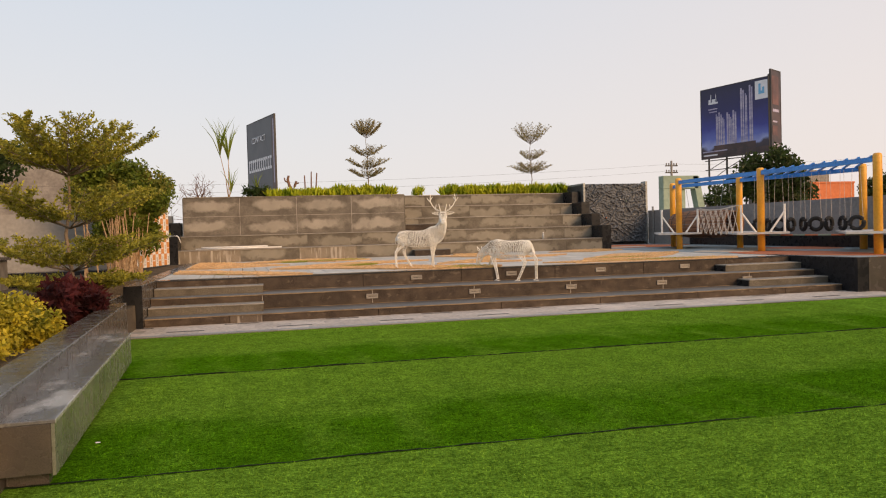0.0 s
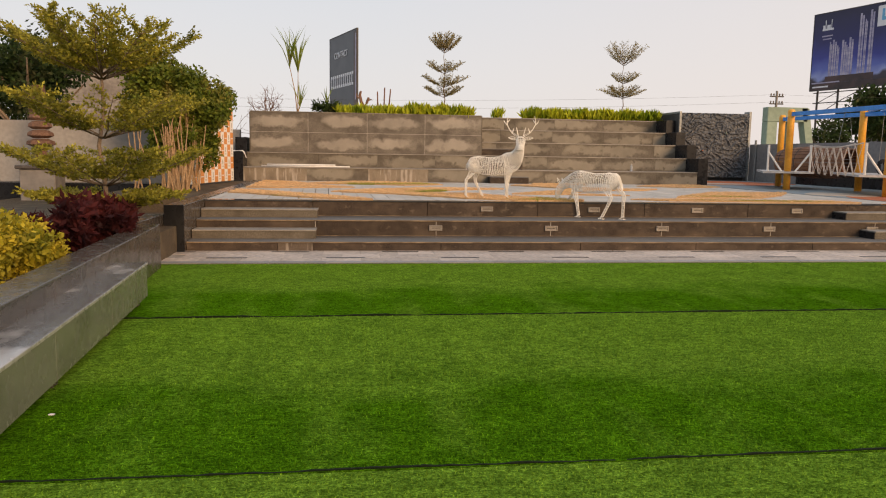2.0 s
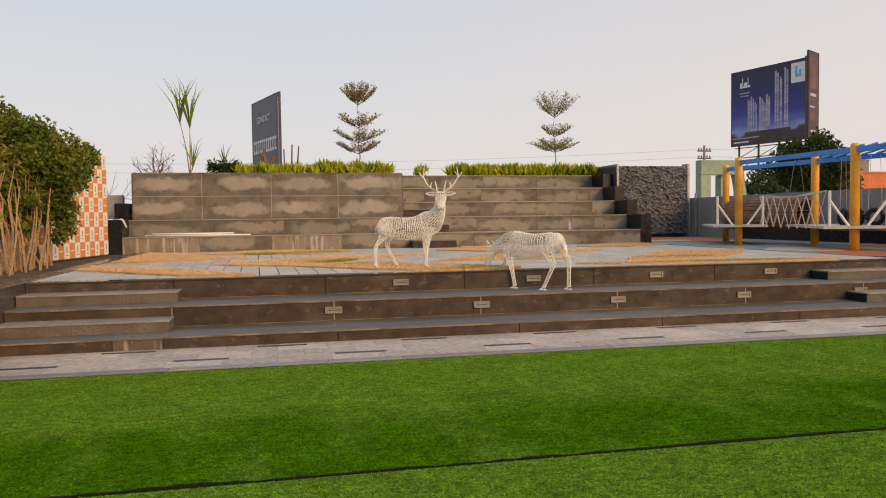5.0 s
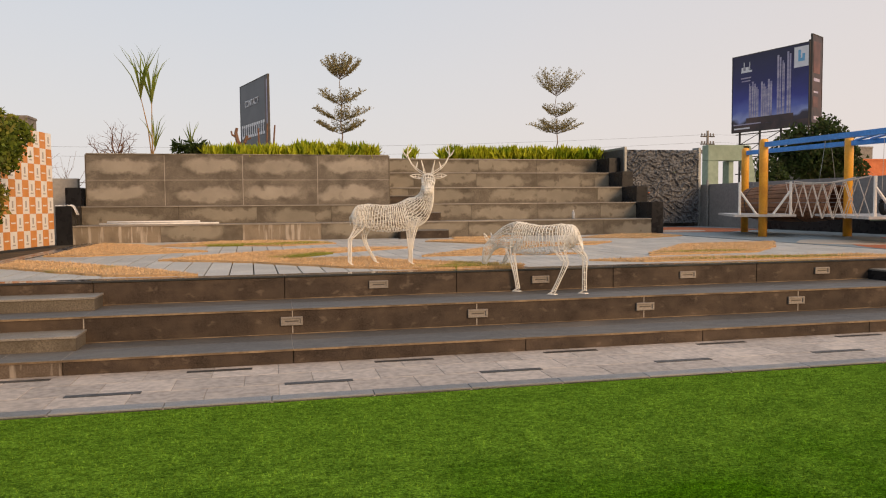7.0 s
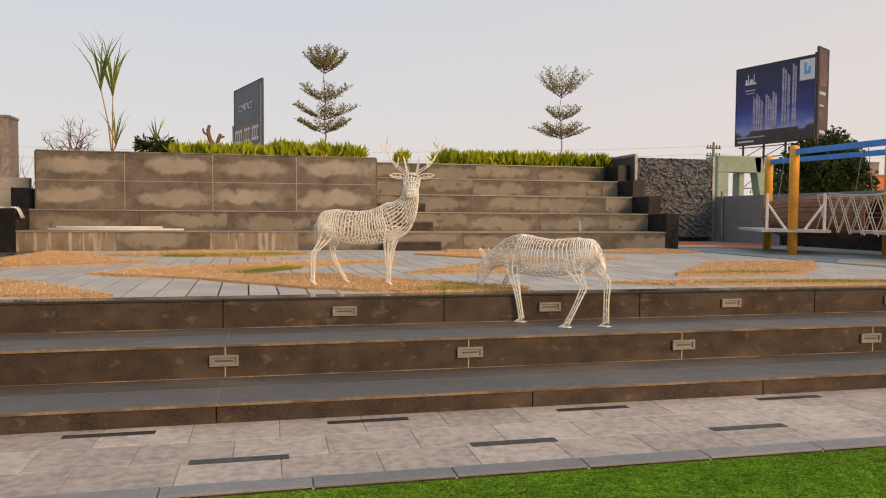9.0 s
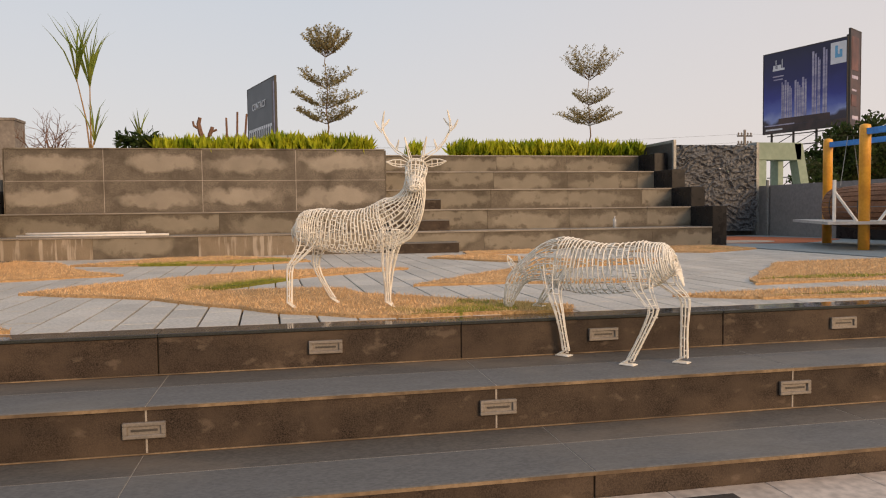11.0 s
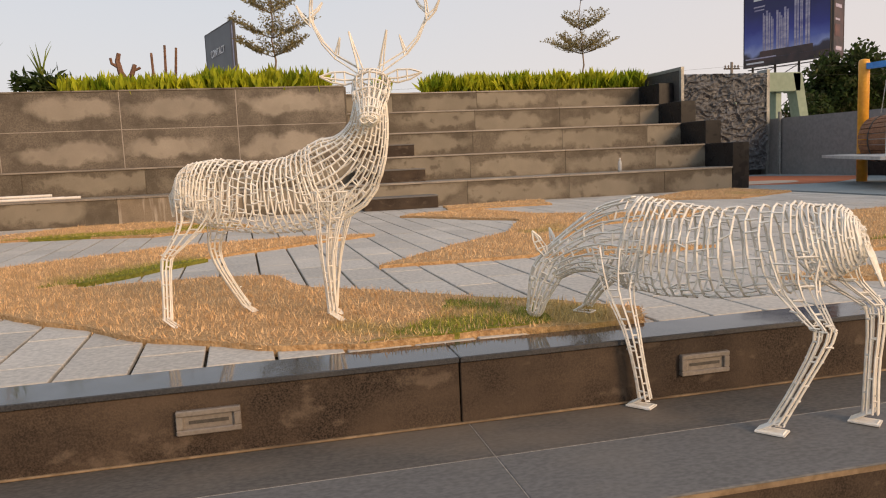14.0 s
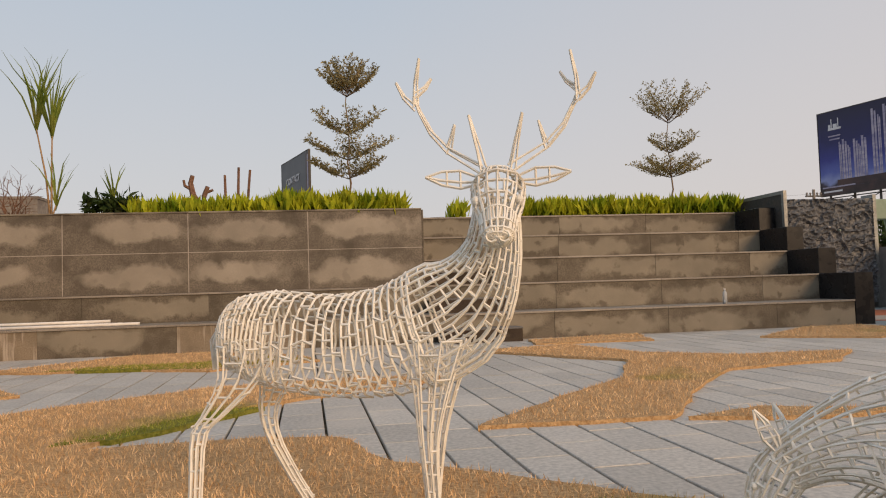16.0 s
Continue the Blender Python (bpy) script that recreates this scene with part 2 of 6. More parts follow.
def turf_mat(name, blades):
    """Artificial turf; the sheen of its pile, leaning over half of each roll, is put into the colour, with brushed
    streaks and fine tufts.
    """
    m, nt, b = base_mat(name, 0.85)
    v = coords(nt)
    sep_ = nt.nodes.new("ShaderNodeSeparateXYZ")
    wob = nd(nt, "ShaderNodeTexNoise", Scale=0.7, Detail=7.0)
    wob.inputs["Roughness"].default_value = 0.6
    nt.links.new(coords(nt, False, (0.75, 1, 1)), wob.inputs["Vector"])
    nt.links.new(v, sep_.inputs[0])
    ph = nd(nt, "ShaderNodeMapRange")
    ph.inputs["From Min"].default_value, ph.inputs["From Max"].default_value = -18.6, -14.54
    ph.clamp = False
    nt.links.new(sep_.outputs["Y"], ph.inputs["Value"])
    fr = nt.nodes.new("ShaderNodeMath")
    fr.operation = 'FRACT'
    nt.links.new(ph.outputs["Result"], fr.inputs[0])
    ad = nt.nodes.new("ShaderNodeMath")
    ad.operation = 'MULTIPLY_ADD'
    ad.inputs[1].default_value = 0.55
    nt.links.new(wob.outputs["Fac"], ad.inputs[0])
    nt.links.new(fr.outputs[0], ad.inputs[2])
    # dark-to-pale sheen of the leaning pile, fixed in the colour along each roll
    nap_sheen = nd(nt, "ShaderNodeMapRange")
    nap_sheen.inputs["From Min"].default_value, nap_sheen.inputs["From Max"].default_value = 0.57, 0.77
    nt.links.new(ad.outputs[0], nap_sheen.inputs["Value"])
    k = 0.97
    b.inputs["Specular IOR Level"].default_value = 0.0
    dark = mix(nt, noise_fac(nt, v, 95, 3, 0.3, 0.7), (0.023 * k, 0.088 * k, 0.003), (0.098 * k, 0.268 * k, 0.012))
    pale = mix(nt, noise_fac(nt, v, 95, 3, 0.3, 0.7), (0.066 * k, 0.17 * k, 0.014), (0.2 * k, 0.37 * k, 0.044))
    col = mix(nt, nap_sheen.outputs["Result"], dark, pale)
    st = coords(nt, False, (1.6, 0.5, 1))
    col = mix(nt, noise_fac(nt, st, 1.0, 6, 0.5, 0.76), col, pale)
    tuft = mix(nt, noise_fac(nt, coords(nt, False, (0.8, 1.1, 1)), 44, 5, 0.36, 0.64), (0.5, 0.52, 0.47), (1.38, 1.34, 1.3))
    col = mix(nt, 1.0, col, tuft, 'MULTIPLY')
    ridge = mix(nt, noise_fac(nt, coords(nt, False, (0.7, 1.15, 1)), 14, 4, 0.38, 0.62), (0.72, 0.74, 0.7), (1.2, 1.18, 1.15))
    col = mix(nt, 1.0, col, ridge, 'MULTIPLY')
    wide = mix(nt, noise_fac(nt, v, 2.6, 4, 0.3, 0.7), (0.8, 0.82, 0.8), (1.17, 1.14, 1.1))
    col = mix(nt, 1.0, col, wide, 'MULTIPLY')
    if blades:
        col = vary(nt, col, 0.1, True)
    nt.links.new(col, b.inputs["Base Color"])
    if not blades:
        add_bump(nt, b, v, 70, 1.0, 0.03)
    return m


# near-black for the bed under the rolls and the shadow drawn along their seams
SEAM_DARK = surface("turf_seam_shade", (0.006, 0.012, 0.004), (0.012, 0.02, 0.007), 60, 3, rough=0.95, bump=0)
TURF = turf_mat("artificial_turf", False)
TURF_BLADE = turf_mat("artificial_turf_blade", True)
HAY = surface("dry_lawn", (0.35, 0.21, 0.1), (0.58, 0.38, 0.2), 40, 0.55, (0.2, 0.19, 0.04), 0.5, rough=0.95, bump=0.8, bscale=60, dist=0.02, rvar=0, lo3=0.63, hi3=0.69)
HAYBLADE = surface("dry_grass_blade", (0.53, 0.33, 0.168), (0.81, 0.56, 0.325), 7, 0.55, (0.34, 0.31, 0.07), 0.5, rough=0.8, bump=0, rvar=0, island=0.34, lo3=0.63, hi3=0.69)
GREEN = surface("green_lawn", (0.12, 0.13, 0.02), (0.25, 0.24, 0.045), 40, 2.6, (0.42, 0.28, 0.13), 0.8, rough=0.95, bump=0.8, bscale=60, dist=0.02, rvar=0, lo3=0.56, hi3=0.7)
GREENBLADE = surface("green_grass_blade", (0.19, 0.21, 0.028), (0.38, 0.37, 0.07), 7, 2.6, (0.6, 0.4, 0.19), 0.8, rough=0.8, bump=0, rvar=0, island=0.34, lo3=0.56, hi3=0.7)
WIRE = surface("white_painted_wire", (0.74, 0.7, 0.63), (0.84, 0.81, 0.75), 25, 6, (0.5, 0.4, 0.3), 0.35, rough=0.5, bump=0.1)
LAMPBODY = surface("lamp_casting", (0.21, 0.185, 0.16), (0.27, 0.24, 0.21), 60, 4, (0.18, 0.15, 0.13), 0.4, rough=0.5, metal=0.3, bump=0.1)
LAMPDARK = surface("lamp_slit", (0.05, 0.045, 0.04), (0.08, 0.07, 0.06), 60, 4, rough=0.4, bump=0)
PLASTER = surface("grey_plaster", (0.21, 0.205, 0.205), (0.26, 0.255, 0.25), 12, 0.5, (0.32, 0.3, 0.28), 0.5, rough=0.9, bump=0.3, bscale=40)
PLASTER_L = surface("pale_plaster", (0.3, 0.28, 0.26), (0.36, 0.34, 0.31), 10, 0.6, (0.24, 0.21, 0.18), 0.5, rough=0.9, bump=0.3, bscale=40)
CONCRETE = surface("weathered_concrete", (0.2, 0.18, 0.16), (0.28, 0.25, 0.22), 4, 0.4, (0.12, 0.1, 0.09), 0.6, rough=0.95, bump=0.3, bscale=20)
ORANGE = surface("orange_paint", (0.72, 0.32, 0.03), (0.8, 0.38, 0.05), 20, 3, (0.5, 0.2, 0.03), 0.5, rough=0.42, bump=0.1)
BLUE = surface("blue_paint", (0.02, 0.2, 0.6), (0.04, 0.27, 0.7), 20, 3, (0.02, 0.13, 0.4), 0.5, rough=0.4, bump=0.1)
GREYWOOD = surface("pale_deck_paint", (0.42, 0.4, 0.39), (0.52, 0.5, 0.48), 12, 3, (0.3, 0.27, 0.25), 0.5, rough=0.6, bump=0.2)
WHITE = surface("white_paint", (0.68, 0.66, 0.63), (0.76, 0.74, 0.71), 15, 2, (0.5, 0.46, 0.42), 0.4, rough=0.5, bump=0.1)
ROPE = surface("pale_rope", (0.5, 0.42, 0.36), (0.62, 0.54, 0.47), 90, 5, rough=0.9, bump=0.4, bscale=200)
BARREL = surface("barrel_slats", (0.18, 0.08, 0.045), (0.32, 0.155, 0.085), 30, 3, (0.1, 0.05, 0.03), 0.5, rough=0.6, bump=0.3, island=0.2)
RUBBER = surface("tyre_rubber", (0.012, 0.012, 0.013), (0.025, 0.025, 0.026), 60, 3, (0.05, 0.045, 0.04), 0.4, rough=0.75, bump=0.3)
CLIMB = surface("dark_rock_render", (0.062, 0.066, 0.072), (0.105, 0.11, 0.118), 14, 2, (0.14, 0.142, 0.15), 0.4, rough=0.5, bump=0.4, bscale=25, dist=0.01)
STEEL = surface("grey_steel", (0.2, 0.21, 0.21), (0.28, 0.29, 0.28), 20, 2, (0.14, 0.12, 0.1), 0.5, rough=0.5, metal=0.4, bump=0.1)
DARKSTEEL = surface("dark_steel", (0.05, 0.05, 0.05), (0.08, 0.075, 0.07), 20, 2, (0.1, 0.07, 0.05), 0.5, rough=0.6, bump=0.1)
SAGE = surface("sage_green_render", (0.24, 0.3, 0.23), (0.29, 0.35, 0.27), 5, 0.8, (0.19, 0.23, 0.17), 0.5, rough=0.85, bump=0.2)
TERRA = surface("orange_house_render", (0.55, 0.16, 0.07), (0.62, 0.2, 0.09), 3, 0.4, (0.4, 0.13, 0.07), 0.5, rough=0.85, bump=0.2)
GLASSDARK = surface("dark_window", (0.02, 0.025, 0.03), (0.04, 0.045, 0.05), 2, 1, rough=0.15, bump=0)
RUB_O = surface("orange_rubber_floor", (0.42, 0.13, 0.06), (0.5, 0.17, 0.09), 80, 1.5, (0.36, 0.14, 0.09), 0.4, rough=0.9, bump=0.4, bscale=150)
RUB_B = surface("blue_grey_rubber_floor", (0.22, 0.26, 0.27), (0.29, 0.32, 0.33), 80, 1.5, (0.33, 0.33, 0.31), 0.4, rough=0.9, bump=0.4, bscale=150)
RUB_C = surface("cream_rubber_floor", (0.5, 0.4, 0.31), (0.58, 0.47, 0.38), 80, 1.5, rough=0.9, bump=0.4, bscale=150)
CHK_O = surface("orange_print", (0.62, 0.25, 0.07), (0.68, 0.29, 0.1), 6, 1, rough=0.6, bump=0.05)
CHK_W = surface("white_print", (0.74, 0.69, 0.63), (0.79, 0.75, 0.69), 6, 1, rough=0.6, bump=0.05)
CHK_G = surface("grey_print", (0.38, 0.33, 0.29), (0.44, 0.39, 0.34), 6, 1, rough=0.6, bump=0.05)
BARK = surface("bark", (0.17, 0.12, 0.08), (0.27, 0.2, 0.14), 30, 4, (0.1, 0.07, 0.05), 0.5, rough=0.9, bump=0.6, bscale=40, dist=0.01)
PALESTEM = surface("pale_stems", (0.29, 0.18, 0.095), (0.46, 0.305, 0.17), 25, 3, (0.25, 0.15, 0.09), 0.5, rough=0.85, bump=0.4, island=0.2)
DEADWOOD = surface("dead_wood", (0.14, 0.075, 0.05), (0.23, 0.13, 0.09), 25, 4, (0.07, 0.05, 0.04), 0.5, rough=0.9, bump=0.5)


def leafy(name, c1, c2, c3, rough=0.6, translucent=0.5, island=0.35):
    m, nt, b = base_mat(name, rough)
    v = coords(nt)
    col = mix(nt, noise_fac(nt, v, 7), c1, c2)
    col = mix(nt, noise_fac(nt, v, 1.6, 3, 0.5, 0.68), col, c3)
    col = vary(nt, col, island, True)
    nt.links.new(col, b.inputs["Base Color"])
    tr = nt.nodes.new("ShaderNodeBsdfTranslucent")
    nt.links.new(col, tr.inputs[0])
    ms = nd(nt, "ShaderNodeMixShader", Fac=translucent)
    nt.links.new(b.outputs[0], ms.inputs[1])
    nt.links.new(tr.outputs[0], ms.inputs[2])
    nt.links.new(ms.outputs[0], nt.nodes["Material Output"].inputs["Surface"])
    return m


LEAF_LAYER = leafy("olive_leaf", (0.25, 0.235, 0.03), (0.43, 0.38, 0.065), (0.18, 0.175, 0.025), translucent=0.35)
LEAF_PALE = leafy("pale_variegated_leaf", (0.26, 0.215, 0.1), (0.46, 0.385, 0.21), (0.2, 0.165, 0.065))
LEAF_BUSH = leafy("green_bush_leaf", (0.065, 0.1, 0.012), (0.16, 0.195, 0.026), (0.24, 0.2, 0.045), translucent=0.3)
LEAF_DARK = leafy("dark_tree_leaf", (0.03, 0.055, 0.015), (0.06, 0.09, 0.025), (0.09, 0.09, 0.04))
LEAF_HEDGE = leafy("lime_hedge_leaf", (0.33, 0.37, 0.022), (0.55, 0.54, 0.045), (0.16, 0.24, 0.014))
LEAF_GOLD = leafy("golden_shrub_leaf", (0.33, 0.27, 0.02), (0.56, 0.43, 0.05), (0.17, 0.18, 0.02), translucent=0.35)
LEAF_RED = leafy("maroon_shrub_leaf", (0.06, 0.014, 0.015), (0.12, 0.024, 0.024), (0.03, 0.01, 0.011))
LEAF_REED = leafy("reed_leaf", (0.14, 0.2, 0.03), (0.26, 0.3, 0.06), (0.34, 0.33, 0.1))

# ---- building blocks ----


def to_mesh(name, bm):
    me = bpy.data.meshes.new(name)
    bm.to_mesh(me)
    bm.free()
    return me


def part(name, bm, material, parent=None, label="", smooth=False):
    me = to_mesh(name, bm) if isinstance(bm, bmesh.types.BMesh) else bm
    if not me.materials:
        me.materials.append(material)
    if smooth:
        me.shade_smooth()
    ob = new(name, me)
    if parent:
        ob.parent = parent
    if label:
        tagged(ob, label)
    return ob


def empty(name, at=(0, 0, 0), turn=0.0):
    ob = new(name)
    ob.empty_display_size = 0.1
    ob.matrix_basis = pose(*at, 0, 0, turn)
    return ob


def add_box(bm, x0, x1, y0, y1, z0, z1, bev=0.0):
    r = bmesh.ops.create_cube(bm, size=1.0)
    vs = r["verts"]
    bmesh.ops.scale(bm, verts=vs, vec=(x1 - x0, y1 - y0, z1 - z0))
    bmesh.ops.translate(bm, verts=vs, vec=((x0 + x1) / 2, (y0 + y1) / 2, (z0 + z1) / 2))
    if bev:
        es = list({e for v in vs for e in v.link_edges})
        bmesh.ops.bevel(bm, geom=es, offset=bev, segments=1, affect='EDGES')
    return bm


def box(x0, x1, y0, y1, z0, z1, bev=0.0):
    return add_box(bmesh.new(), x0, x1, y0, y1, z0, z1, bev)


def add_tube(bm, pts, rads, sides=8, cap=True):
    """A tapered tube along a line of points."""
    pts = [Vector(p) for p in pts]
    if isinstance(rads, (int, float)):
        rads = [rads] * len(pts)
    rings = []
    up = Vector((0, 0, 1))
    for i, p in enumerate(pts):
        d = (pts[min(i + 1, len(pts) - 1)] - pts[max(i - 1, 0)]).normalized()
        a = d.cross(up if abs(d.z) < 0.9 else Vector((1, 0, 0))).normalized()
        b = d.cross(a)
        rings.append([bm.verts.new(p + rads[i] * (math.cos(k * 2 * math.pi / sides) * a + math.sin(k * 2 * math.pi / sides) * b)) for k in range(sides)])
    for r, q in zip(rings, rings[1:]):
        for k in range(sides):
            bm.faces.new((r[k], r[(k + 1) % sides], q[(k + 1) % sides], q[k]))
    if cap:
        bm.faces.new(rings[0][::-1])
        bm.faces.new(rings[-1])
    return bm


def tube(pts, rads, sides=8):
    return add_tube(bmesh.new(), pts, rads, sides)


def raw_mesh(name, verts, faces):
    me = bpy.data.meshes.new(name)
    me.from_pydata(verts, [], faces)
    me.update()
    return me


def prism(outline, z0, z1):
    bm = bmesh.new()
    lo = [bm.verts.new((x, y, z0)) for x, y in outline]
    hi = [bm.verts.new((x, y, z1)) for x, y in outline]
    n = len(outline)
    bm.faces.new(hi)
    bm.faces.new(lo[::-1])
    for i in range(n):
        bm.faces.new((lo[i], lo[(i + 1) % n], hi[(i + 1) % n], hi[i]))
    bmesh.ops.recalc_face_normals(bm, faces=bm.faces)
    return bm


def setting(ob, label="", category=""):
    return tagged(ob, label, category, kind="structure")


# ---- plan ----
Z1, Z2, Z3 = 0.175, 0.487, 0.80           # treads of the lower steps, platform
Y1, Y2, Y3 = -0.93, 0.0, 0.934             # their risers
XL, XR = -6.82, 8.86                       # ends of the lower steps
TY = [11.58, 12.57, 13.555, 14.54, 15.53]  # risers of the upper tiers
TZ = [1.26, 1.755, 2.255, 2.755, 3.257]
TXL, TXR = -7.46, 8.62
WY, WXL, WXR, WZ = 12.753, -7.35, 0.84, 3.18  # tall wall

ground = setting(part("ground", box(-400, 400, -400, 900, -0.5, -0.06), EARTH), "dry brown earth reaching to the horizon", "ground")

# lawn of turf rolls
lawn = setting(empty("lawn"), "bright green artificial turf lawn in rolls", "lawn")
part("turf_bed", box(-6.9, 26, -24, -2.5, -0.055, -0.012), SEAM_DARK, lawn)
seams = [-2.5, -6.42, -10.48, -14.54, -18.6, -24]
for i, (b_, a_) in enumerate(zip(seams, seams[1:])):
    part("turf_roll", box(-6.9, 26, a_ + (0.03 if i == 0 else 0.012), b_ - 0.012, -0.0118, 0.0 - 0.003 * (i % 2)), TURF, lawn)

# raised lips where one roll meets the next, near-black to stand in for the shadow line
for yb in seams[1:4]:
    lip = bmesh.new()
    prev = None
    for q in range(661):
        x = -6.9 + q * 0.05
        h = 0.0045 + 0.01 * noise.noise(Vector((x * 1.7, yb, 1))) + 0.009 * noise.noise(Vector((x * 9.0, yb, 4)))
        y = yb + 0.02 + 0.012 * noise.noise(Vector((x * 0.9, yb, 7)))
        row = [lip.verts.new(c) for c in ((x, y, -0.01), (x, y - 0.004, max(h, -0.004)), (x, y + 0.012, max(h, -0.004)), (x, y + 0.03, -0.01))]
        if prev:
            for e in range(3):
                lip.faces.new((prev[e], row[e], row[e + 1], prev[e + 1]))
        prev = row
    part("seam_shadow_lip", lip, SEAM_DARK, lawn)

# paved strip below the steps
strip = setting(part("pavement", box(-7.05, 9.4, -2.5, Y1 + 0.3, -0.06, 0.007), JOINT), "grey paved strip with narrow dark drain slots", "pavement")

# lower steps: solid core, slabs and treads are pieces laid on it below
core = bmesh.new()
add_box(core, XL, XR, Y1 + 0.03, Y3 + 1.0, -0.05, Z1 - 0.03)
add_box(core, XL, XR, Y2 + 0.03, Y3 + 1.0, Z1 - 0.03, Z2 - 0.03)
add_box(core, XL, XR, Y3 + 0.03, Y3 + 1.0, Z2 - 0.03, Z3 - 0.035)
steps = setting(part("lower_steps", core, SOIL), "brown-grey granite amphitheatre steps with recessed lights", "steps")

platform = setting(part("platform", box(-9.5, XR, Y3 + 0.9, 12.0, -0.05, Z3 - 0.03), SOIL), "paved platform with blue-grey flagstones and dry grass", "floor")
play_base = setting(part("playground_floor", box(XR + 0.004, 26, -1.4, 30, -0.05, Z3 - 0.002), RUB_B), "blue-grey rubber playground floor", "floor")
setting(part("retaining_wall", box(XR, XR + 0.3, -1.42, Y3 + 0.9, -0.05, Z3 + 0.004), BLACK), "polished black granite retaining wall", "wall")
setting(part("retaining_wall", box(XR + 0.3, 26, -1.43, -1.2, -0.05, Z3 + 0.006), KERB), "brown granite retaining wall beside the lawn", "wall")

# upper tiers core
tcore = bmesh.new()
for i in range(5):
    x0 = TXL if i < 2 else WXR - 0.1
    add_box(tcore, x0, TXR, TY[i] + 0.03, 18.0 if i > 1 else WY + 0.3, (TZ[i - 1] if i else 0.7) - 0.03 * (i > 0), TZ[i] - 0.03)
tiers = setting(part("upper_tiers", tcore, JOINT), "tall grey-brown granite seating tiers", "steps")
wall_back = setting(part("wall_back", box(WXL, WXR, WY + 0.03, WY + 0.3, 1.5, WZ - 0.02), JOINT), "tall grey stone wall with pale dried patches", "wall")
bed = setting(part("planting_bed", box(WXL + 0.02, WXR, WY + 0.3, 18, 0, WZ - 0.12), SOIL), "soil bed behind the tall wall", "soil")

# stepped black end walls of the tiers
for side, x0, x1 in (("right", TXR, TXR + 0.38), ("left", TXL - 0.38, TXL)):
    end = setting(empty("end_wall"), "stepped polished black granite end wall", "wall")
    for i in range(4 if side == "right" else 2):
        top = TZ[i + 1]
        y1 = TY[i + 1] - 0.023
        part("block", box(x0, x1, TY[i] - 0.02, y1, 0.7, top, 0.006), BLACK, end)

# left kerb wall of platform
setting(part("kerb_wall", box(XL - 0.33, XL - 0.003, Y1 - 0.1, 11.5, -0.05, Z3 + 0.015, 0.006), KERB), "granite kerb wall along the platform edge", "wall")
setting(part("kerb_end", box(XL - 0.335, XL, Y1 - 0.13, Y1 - 0.104, -0.05, Z3 + 0.02, 0.004), BLACK), "black granite end slab of the kerb wall", "wall")

# planter and bench
def slanted(x0, x1, y0, y1, z0, z1, bev=0.006):
    """A box whose long sides follow the planter's line, a few degrees off the lawn's own."""
    bm = box(x0, x1, y0, y1, z0, z1, bev)
    for q in bm.verts:
        q.co.x -= 0.057 * (q.co.y + 3.06)
    return bm


setting(part("planter_wall", slanted(-7.0, -6.79, -16, -3.06, -0.06, 0.628), KERB), "polished brown granite planter wall", "planter")
setting(part("planter_coping", slanted(-7.1, -6.77, -16, -3.05, 0.63, 0.66), KERB), "polished brown granite planter coping", "planter")
setting(part("planter_wall", box(-7.4, -7.17, -3.1, -0.98, -0.06, 0.66, 0.006), KERB), "polished brown granite planter wall", "planter")
setting(part("planter_wall", box(-7.17, -6.8, -3.046, -2.84, -0.06, 0.66, 0.004), KERB), "polished brown granite planter wall return", "planter")
setting(part("planter_soil", box(-12.6, -6.95, -16, 9.0, -0.06, 0.46), SOIL), "planter soil", "soil")

# boundary walls
setting(part("wall_east", box(13.95, 14.2, -12, 17.6, 0.0, 2.42), PLASTER), "plain grey plastered boundary wall", "wall")
# flat black sheet laid over the lower part of the wall face
setting(part("wall_band", box(13.93, 13.947, -10, 13.9, 0.75, 1.2), BLACK), "dark band along the foot of the boundary wall", "trim")
setting(part("wall_west", box(-16.2, -8.7, 7.2, 7.45, 0.0, 2.5), PLASTER_L), "pale grey plastered garden wall", "wall")
setting(part("wall_ledge", box(-16.2, -8.9, 6.5, 7.195, 0.4, 0.86, 0.006), BLACK), "low black granite ledge at the wall foot", "ledge")
setting(part("wall_north", box(-16.2, -7.86, 14.0, 14.25, 0.0, 2.55), PLASTER_L), "grey plastered boundary wall", "wall")

# ---- foliage ----
rng = np.random.default_rng(7)


def leaf_mesh(name, at, length, width, up=0.2, level=0.0, along=None, spread=0.6):
    """Leaves as small pointed blades: at (n,3), one diamond each, turned about by chance or roughly along given directions."""
    at = np.asarray(at, float)
    n = len(at)
    d = rng.normal(size=(n, 3))
    if along is not None:
        d = np.asarray(along, float) + d * spread
    d[:, 2] += up
    d /= np.linalg.norm(d, axis=1)[:, None]
    s = np.cross(d, rng.normal(size=(n, 3)) * (1 - level) + np.array([0, 0, 1.5 * level]))
    s /= np.linalg.norm(s, axis=1)[:, None]
    k = rng.uniform(0.7, 1.3, (n, 1))
    ln, wd = length * k, width * k
    mid = at + d * ln * 0.45
    verts = np.stack([at, mid + s * wd * 0.5, at + d * ln, mid - s * wd * 0.5], 1).reshape(-1, 3)
    faces = (np.arange(n)[:, None] * 4 + np.arange(4)[None]).tolist()
    return raw_mesh(name, verts.tolist(), faces)


